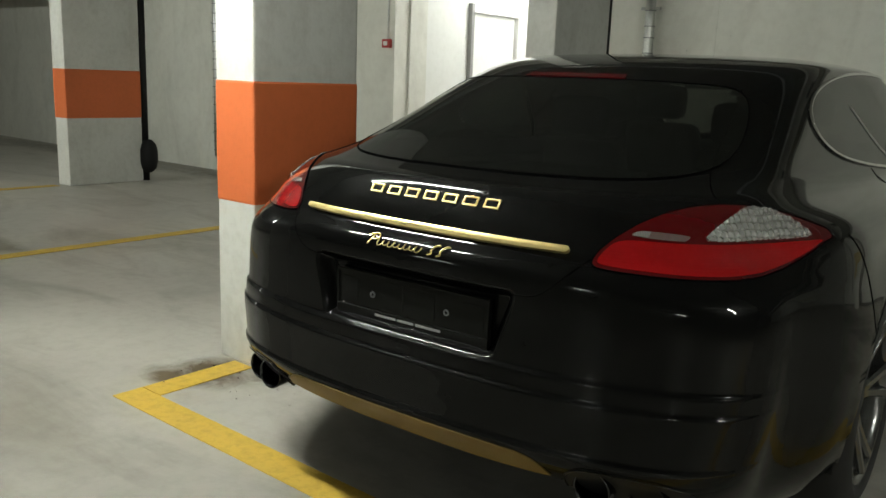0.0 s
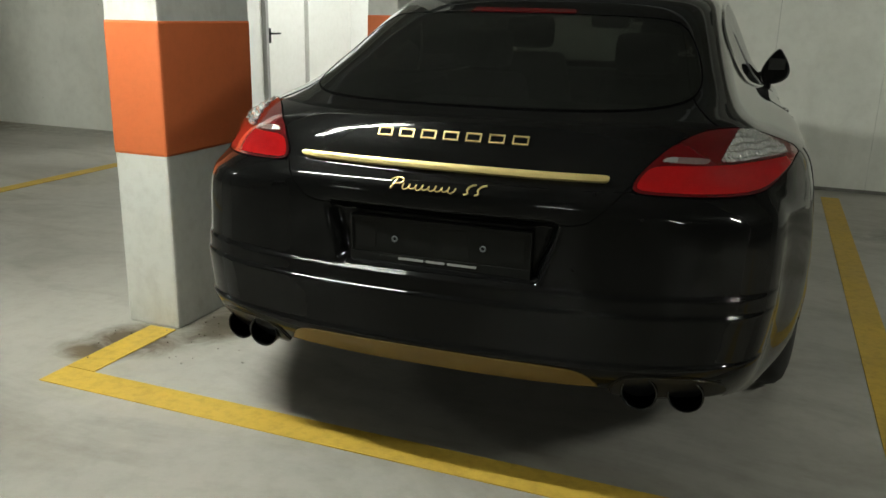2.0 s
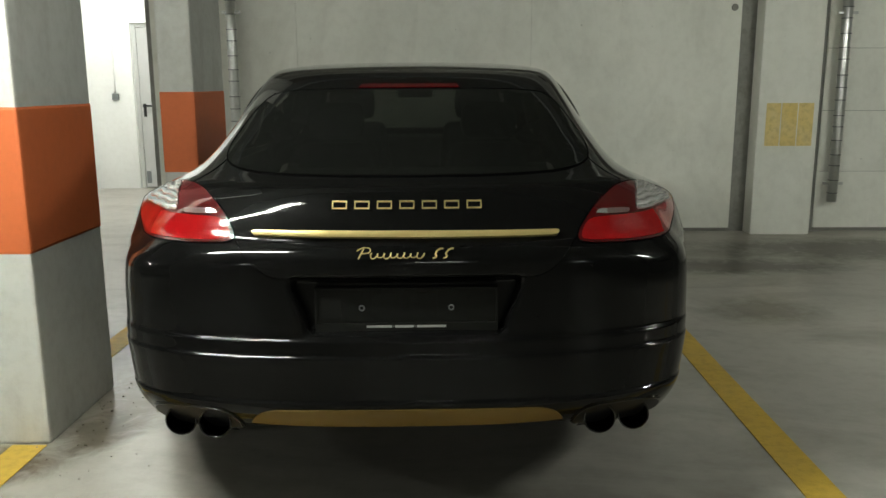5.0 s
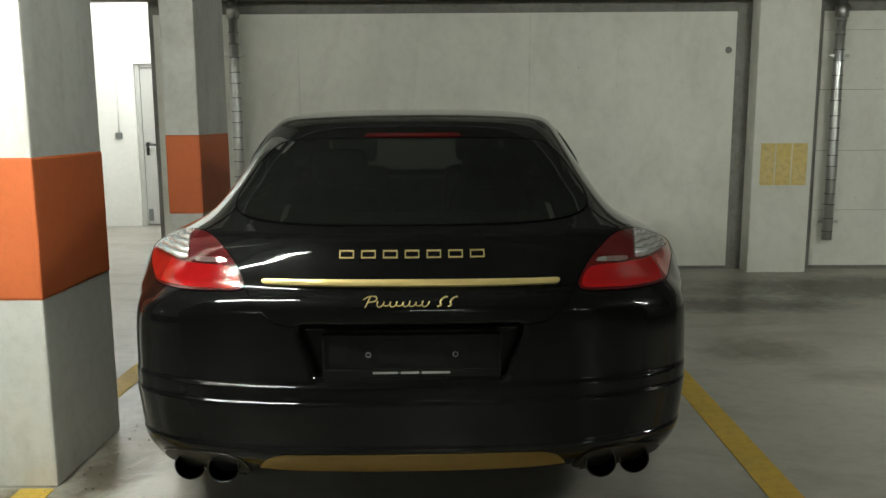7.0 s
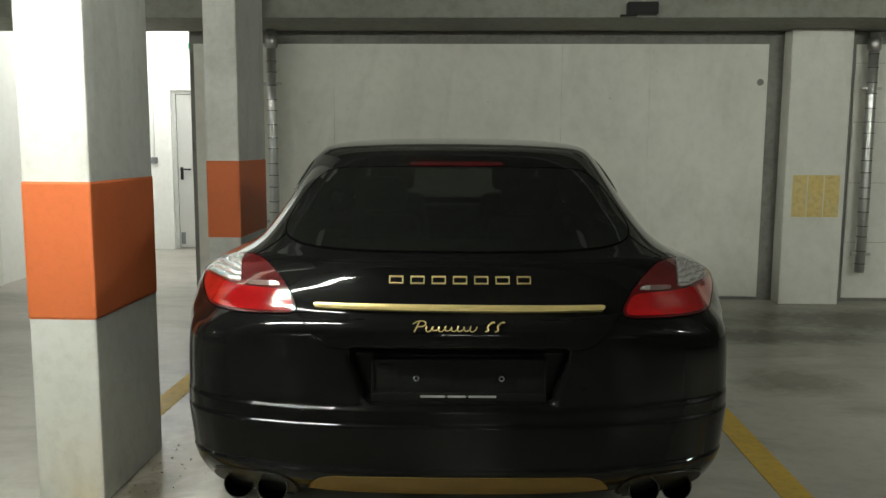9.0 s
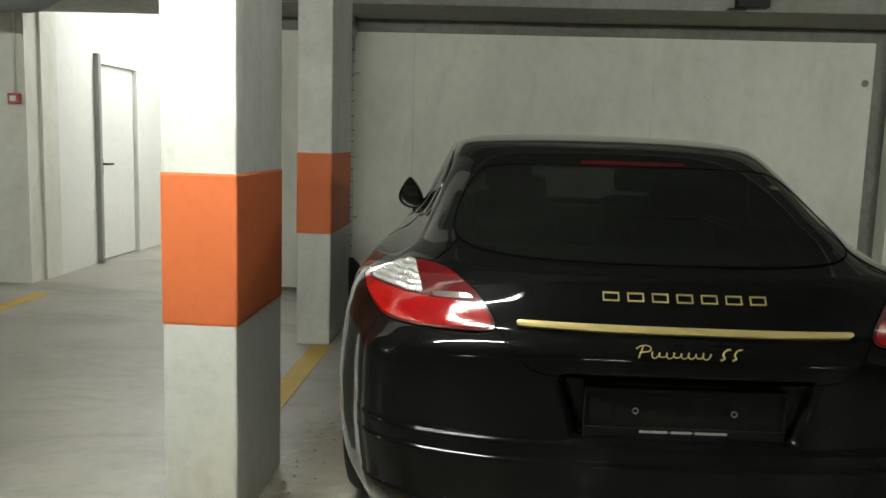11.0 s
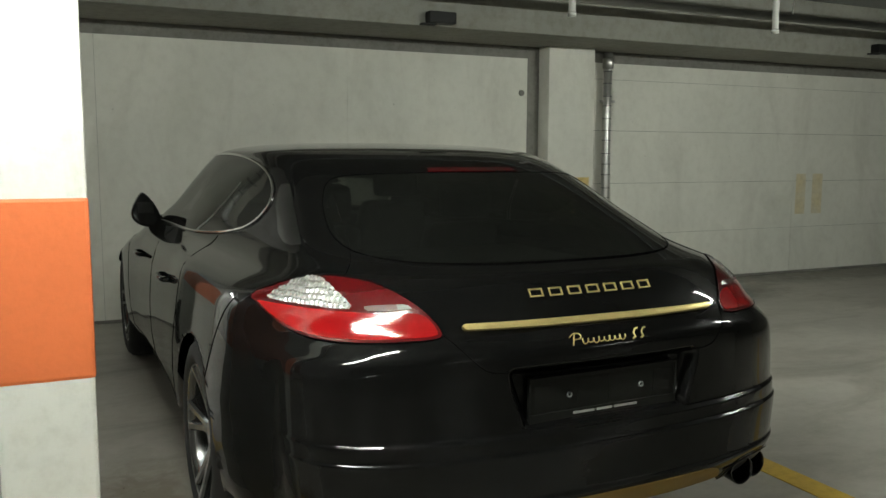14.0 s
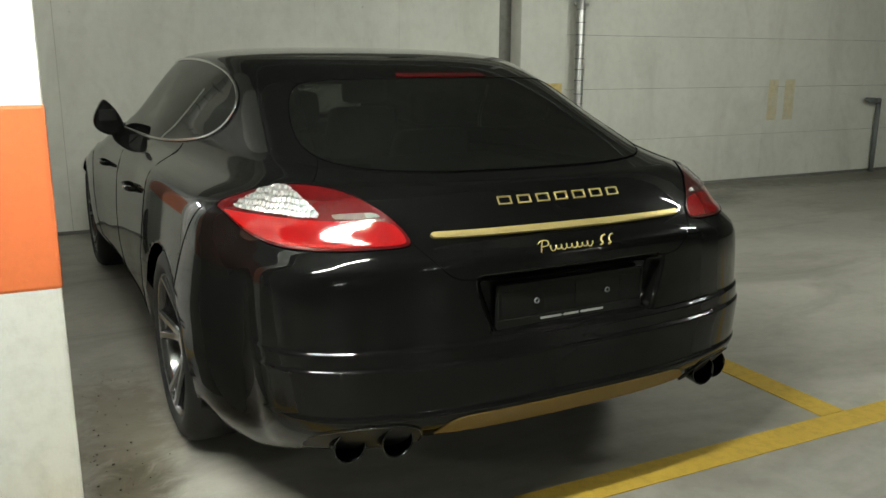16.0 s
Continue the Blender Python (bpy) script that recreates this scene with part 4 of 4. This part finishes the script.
def wall_panel(x0, x1, z0, z1):
    g = 0.0010 if x0 < 3 else 0.0018
    e = 0.010 + rng.uniform(-0.0015, 0.0015)
    ob = finish("panel", boxes((x0 + g, x1 - g, WALL_Y - e, WALL_Y + 0.01, z0 + g, z1 - g)), M_WALL, parent=north)
    return ob


for x0, x1 in ((-2.53, -1.24), (-1.24, 0.83), (0.83, 1.62), (1.62, 2.665)):
    wall_panel(x0, x1, 0.03, 2.315)
for x0, x1 in ((3.43, 6.25), (6.25, 10.4)):
    for z0, z1 in ((0.03, 0.545), (0.545, 1.087), (1.087, 1.63), (1.63, 2.15), (2.15, 2.315)):
        wall_panel(x0, x1, z0, z1)
# small marks on the wall
tagged(finish("formwork_plug", lathe([(WALL_Y - 0.02, 0.0001), (WALL_Y - 0.02, 0.028), (WALL_Y, 0.032)], "y", 18, at=(2.60, 0, 1.98)), M_RAW), "grey formwork plug in the painted wall", "plug")

# bay numbers, faded, as plain bars
for name_x, wall_y, zs, bars in (("column", 4.9975, (0.79, 1.16), ((2.865, 2.99), (2.999, 3.135), (3.144, 3.275))), ("wall", WALL_Y - 0.0125, (0.70, 1.17), ((6.30, 6.45), (6.56, 6.72)))):
    sign = empty("bay_number", (bars[0][0], wall_y, zs[0]), "faded yellow stencilled bay number", "floor marking", "bay numbers")
    for a, b in bars:
        part("bar", boxes((a - bars[0][0], b - bars[0][0], -0.001, 0.0008, 0, zs[1] - zs[0])), M_FAINT if name_x == "wall" else M_FADED, sign)


# ---- foil-wrapped downpipes with tie bands ----
def foil_pipe(x, y, z0, z1, clamps, label):
    p = empty("downpipe", (x, y, z0), label, "pipe", "foil-wrapped downpipes")
    h = z1 - z0
    part("pipe", tube([(0, 0, 0), (0.004, 0, h * 0.3), (-0.003, 0, h * 0.7), (0, 0, h)], 0.042, 20), M_FOIL, p, smooth=True)
    k, n = 0.08, 0
    while k < h - 0.05:
        part("tie_band", lathe([(k - 0.004, 0.043), (k - 0.003, 0.046), (k + 0.003, 0.046), (k + 0.004, 0.043)], "z", 20), M_GREY, p, smooth=True)
        k += 0.115 + 0.02 * math.sin(n * 2.3)
        n += 1
    for c in clamps:
        part("clamp", boxes((-0.085, 0.085, -0.012, 0.012, c - z0 - 0.012, c - z0 + 0.012), (-0.01, 0.01, 0, WALL_Y - y - 0.004 if y > 5 else 0.1, c - z0 - 0.01, c - z0 + 0.01), bevel=0.002), M_STEEL, p, "steel pipe clamp")
    part("sleeve", lathe([(h - 0.16, 0.043), (h - 0.15, 0.056), (h - 0.05, 0.056), (h - 0.04, 0.043)], "z", 20), M_STEEL, p, "steel sleeve", True)
    return p


foil_pipe(-1.79, 5.10, 0.12, 2.425, (1.95, 0.7), "silver foil-wrapped downpipe on the back wall")
foil_pipe(3.535, 5.085, 0.285, 2.40, (1.92, 0.45), "silver foil-wrapped downpipe beside the wall column")
foil_pipe(-7.72, 4.97, 0.20, 2.62, (1.9, 0.5), "silver foil-wrapped downpipe on the far wall")


def black_pipe(x, y):
    p = empty("drain_pipe", (x, y, 0), "black plastic drain pipe behind the pillar", "pipe", "black drain pipes")
    part("pipe", tube([(0, 0, 0), (0, 0, CEIL)], 0.04, 16), M_BLACK, p, smooth=True)
    part("trap", lathe([(0.10, 0.04), (0.14, 0.085), (0.22, 0.105), (0.36, 0.105), (0.43, 0.085), (0.48, 0.04)], "z", 24, at=(0.06, 0, 0)), M_BLACK, p, "bulging black rodding trap", True)
    return p


black_pipe(-7.40, 3.73)
black_pipe(-1.66, 4.09)

# ---- beam fittings and ceiling services ----
for x, z in ((1.345, 2.49), (6.52, 2.52)):
    s = empty("detector", (x, 4.4, z), "dark box detector fixed to the beam", "detector", "beam detectors")
    part("body", boxes((-0.10, 0.14, -0.10, 0.0, -0.05, 0.045), bevel=0.012), M_BLACK, s)
    part("foot", boxes((-0.15, -0.02, -0.07, 0.0, -0.062, -0.0505), bevel=0.003), M_BLACK, s)
p = empty("service_pipe", (0, 3.95, 2.66), "galvanised service pipe hung under the ceiling", "pipe")
part("pipe", tube([(-9, 0, 0), (10.4, 0, 0)], 0.035, 16), M_STEEL, p, smooth=True)
for x in np.arange(-8.5, 10.4, 1.9):
    part("hanger", tube([(x, 0, 0.02), (x, 0, CEIL - 2.66)], 0.006, 8), M_STEEL, p)
p = empty("cable_tray", (0, 3.3, 2.72), "dark perforated cable tray under the ceiling", "cable tray")
part("tray", boxes((-9, 10.4, -0.16, 0.16, 0, 0.006), (-9, 10.4, -0.166, -0.1605, 0, 0.05), (-9, 10.4, 0.1605, 0.166, 0, 0.05)), M_GREY, p)
for k, dy in enumerate((-0.1, -0.03, 0.04, 0.09)):
    part("cable", tube([(-9, dy, 0.022), (-3, dy + 0.02, 0.022), (3, dy - 0.02, 0.022), (10.4, dy, 0.022)], 0.014, 8), M_BLACK, p, smooth=True)
for x in np.arange(-8.2, 10.4, 2.4):
    part("tray_hanger", tube([(x, 0, 0.05), (x, 0, CEIL - 2.72)], 0.006, 8), M_STEEL, p)
for x in (2.15, 4.25):
    s = empty("sprinkler_drop", (x, 3.62, 2.46), "white capped pipe drop under the ceiling", "pipe", "pipe drops")
    part("drop", tube([(0, 0, 0), (0, 0, CEIL - 2.46)], 0.028, 14), M_WHITEPL, s, smooth=True)
    part("cap", lathe([(-0.012, 0.001), (-0.012, 0.034), (0.02, 0.034), (0.02, 0.028)], "z", 16), M_WHITEPL, s, smooth=True)
# big grey drain under the ceiling by the lobby
p = empty("grey_drain", (0, 0, 0), "thick grey plastic drain under the ceiling", "pipe")
bend = [(-15.8, 4.22, 2.36), (-8, 4.22, 2.36), (-4.15, 4.22, 2.36)] + [(-4.15 + 0.34 * math.sin(a), 4.22, 2.36 + 0.34 * (1 - math.cos(a))) for a in np.linspace(0.2, math.pi / 2, 7)] + [(-3.81, 4.22, CEIL)]
part("pipe", tube(bend, 0.085, 20), M_GREY, p, smooth=True)
for x in (-14, -11, -8, -5):
    part("collar", lathe([(-0.06, 0.086), (-0.05, 0.098), (0.05, 0.098), (0.06, 0.086)], "x", 20, at=(x, 4.22, 2.36)), M_GREY, p, smooth=True)

# ---- lobby doors, signs and fittings ----
d = empty("door_1", (-4.65, 6.28, 0), "closed white steel door with grey frame posts", "door", kind="structure")
part("leaf", boxes((-0.07, -0.03, 0.10, 0.99, 0.012, 2.08), bevel=0.003), M_ALCOVE, d, "white painted steel leaf")
part("frame_post", boxes((-0.10, 0.055, 0.0, 0.055, 0, 2.178), bevel=0.006), M_FRAME, d, "grey steel frame post")
part("frame_post", boxes((-0.10, 0.012, 1.025, 1.08, 0, 2.178), bevel=0.006), M_ALCOVE, d)
part("frame_head", boxes((-0.10, 0.012, 0.0555, 1.0245, 2.085, 2.178), bevel=0.004), M_ALCOVE, d)
part("stop_strip", boxes((-0.029, -0.012, 0.0805, 0.0945, 0.012, 2.08)), M_INK, d, "dark rubber seal")
h = part("door_handle", tube([(-0.03, 0.20, 1.04), (0.03, 0.20, 1.04), (0.035, 0.215, 1.04), (0.035, 0.33, 1.04)], 0.011, 10), M_BLACK, d, "black lever handle", True)
part("handle_plate", boxes((-0.0298, -0.022, 0.18, 0.22, 0.93, 1.10), bevel=0.002), M_BLACK, h)

d = empty("door_2", (-3.97, 8.46, 0), "closed pale grey steel door set in a deep reveal", "door", kind="structure")
part("leaf", boxes((0.05, 0.90, 0.09, 0.13, 0.012, 2.06), bevel=0.003), M_DOOR, d, "pale grey steel leaf")
part("frame_post", boxes((0.0, 0.0495, 0.06, 0.14, 0, 2.11), bevel=0.003), M_DOOR, d)
part("frame_post", boxes((0.9005, 0.95, 0.06, 0.14, 0, 2.11), bevel=0.003), M_DOOR, d)
part("frame_head", boxes((0.05, 0.90, 0.06, 0.14, 2.065, 2.11), bevel=0.003), M_DOOR, d)
h = part("door_handle", tube([(0.10, 0.09, 1.07), (0.10, 0.03, 1.07), (0.115, 0.025, 1.07), (0.24, 0.025, 1.07)], 0.011, 10), M_BLACK, d, "black lever handle", True)
part("handle_plate", boxes((0.08, 0.12, 0.083, 0.0898, 0.93, 1.10), bevel=0.002), M_BLACK, h)
part("kick_mark", boxes((0.06, 0.12, 0.0875, 0.0898, 0.06, 0.22)), M_GREY, d, "scuffed grey patch")

txt = bpy.data.curves.new("sign_digit", "FONT")
txt.body, txt.size, txt.extrude = "2", 0.34, 0.001
ob = new("sign_digit", txt)
ob.matrix_basis = pose(-3.675, 8.457, 2.245, 90, 0, 0)
bpy.context.view_layer.update()
me = bpy.data.meshes.new_from_object(ob.evaluated_get(bpy.context.evaluated_depsgraph_get()))
bpy.data.objects.remove(ob)
me.materials.clear()
me.materials.append(M_INK)
ob = new("wall_digit", me)
ob.matrix_basis = pose(-3.675, 8.457, 2.245, 90, 0, 0)
tagged(ob, "dark digit 2 painted on the white wall", "sign")

s = empty("exit_sign", (-3.60, 8.459, 2.62), "small green and white exit sign on the wall", "sign")
part("plate", boxes((-0.11, 0.11, -0.012, 0, 0, 0.11), bevel=0.003), M_WHITEPL, s)
part("field", boxes((-0.10, 0.10, -0.0135, -0.0122, 0.015, 0.095)), M_GREEN, s, "green field")
s = empty("light_switch", (-4.20, 8.459, 1.19), "small white switch with surface conduit", "switch")
part("box", boxes((-0.04, 0.04, -0.04, 0, -0.04, 0.04), bevel=0.006), M_GREY, s)
part("conduit", tube([(0, -0.012, 0.04), (0, -0.012, 0.75)], 0.009, 8), M_WHITEPL, s, smooth=True)
# unidentified fittings above the door, shaped as a case with dark fins
s = empty("wall_fitting", (-3.30, 8.459, 2.45), "pale boxed fittings with louvres above the door", "fitting")
part("case", boxes((-0.12, 0.16, -0.10, 0, -0.12, 0.45), bevel=0.01), M_WHITEPL, s)
for z in (-0.06, 0.08, 0.22, 0.36):
    part("louvre", boxes((-0.15, 0.16, -0.13, -0.1005, z, z + 0.02), bevel=0.002), M_INK, s)
s = empty("fire_alarm", (-4.735, 5.02, 1.65), "red break-glass fire alarm box with white conduit", "alarm")
part("box", boxes((-0.05, 0.05, -0.055, 0, -0.045, 0.045), bevel=0.006), M_RED, s)
part("glass_field", boxes((-0.028, 0.028, -0.0575, -0.0552, -0.022, 0.022)), M_WHITEPL, s, "white front field")
part("conduit", tube([(0, -0.014, 0.045), (0, -0.014, CEIL - 1.65)], 0.010, 8), M_WHITEPL, s, smooth=True)
s = empty("corner_pilaster", (-4.65, 5.4, 0), "pale plaster pilaster at the lobby corner", "pilaster", kind="structure")
part("shaft", boxes((-0.02, 0.025, -0.16, 0.12, 0, 2.95), bevel=0.004), M_WALL, s)
# wall tap far along the wall
s = empty("wall_tap", (8.05, 5.1, 0), "dark iron standpipe with a valve on the back wall", "tap")
part("riser", tube([(0.12, 0.03, 0), (0.12, 0.03, 0.92)], 0.03, 12), M_GREY, s, smooth=True)
part("valve", tube([(0.12, 0.03, 0.90), (-0.02, -0.02, 0.90), (-0.12, -0.03, 0.90)], 0.032, 12), M_GREY, s, smooth=True)
part("hand_wheel", lathe([(0.86, 0.055), (0.88, 0.07), (0.90, 0.055)], "z", 18, at=(-0.12, -0.03, 0.04)), M_GREY, s, smooth=True)

# ---- crumbs of concrete beside the pillar ----
bm = bmesh.new()
for k in range(110):
    a = rng.random()
    if k % 3:
        cx, cy = rng.gauss(-1.30, 0.07), rng.uniform(0.55, 1.9)
    else:
        cx, cy = rng.gauss(-1.42, 0.16), rng.gauss(0.50, 0.12)
    if -1.67 < cx < -1.38 and 0.60 < cy < 1.25:
        continue
    r = rng.uniform(0.0015, 0.006)
    m = Matrix.Translation((cx, cy, r * 0.35)) @ Euler((a * 6, a * 4, a * 9)).to_matrix().to_4x4() @ Matrix.Diagonal((r, r * 0.8, r * 0.5, 1))
    bmesh.ops.create_icosphere(bm, subdivisions=1, radius=1.0, matrix=m)
tagged(finish("concrete_crumbs", bm, M_FLOOR), "loose concrete crumbs and grit round the pillar foot", "debris", kind="stuff")
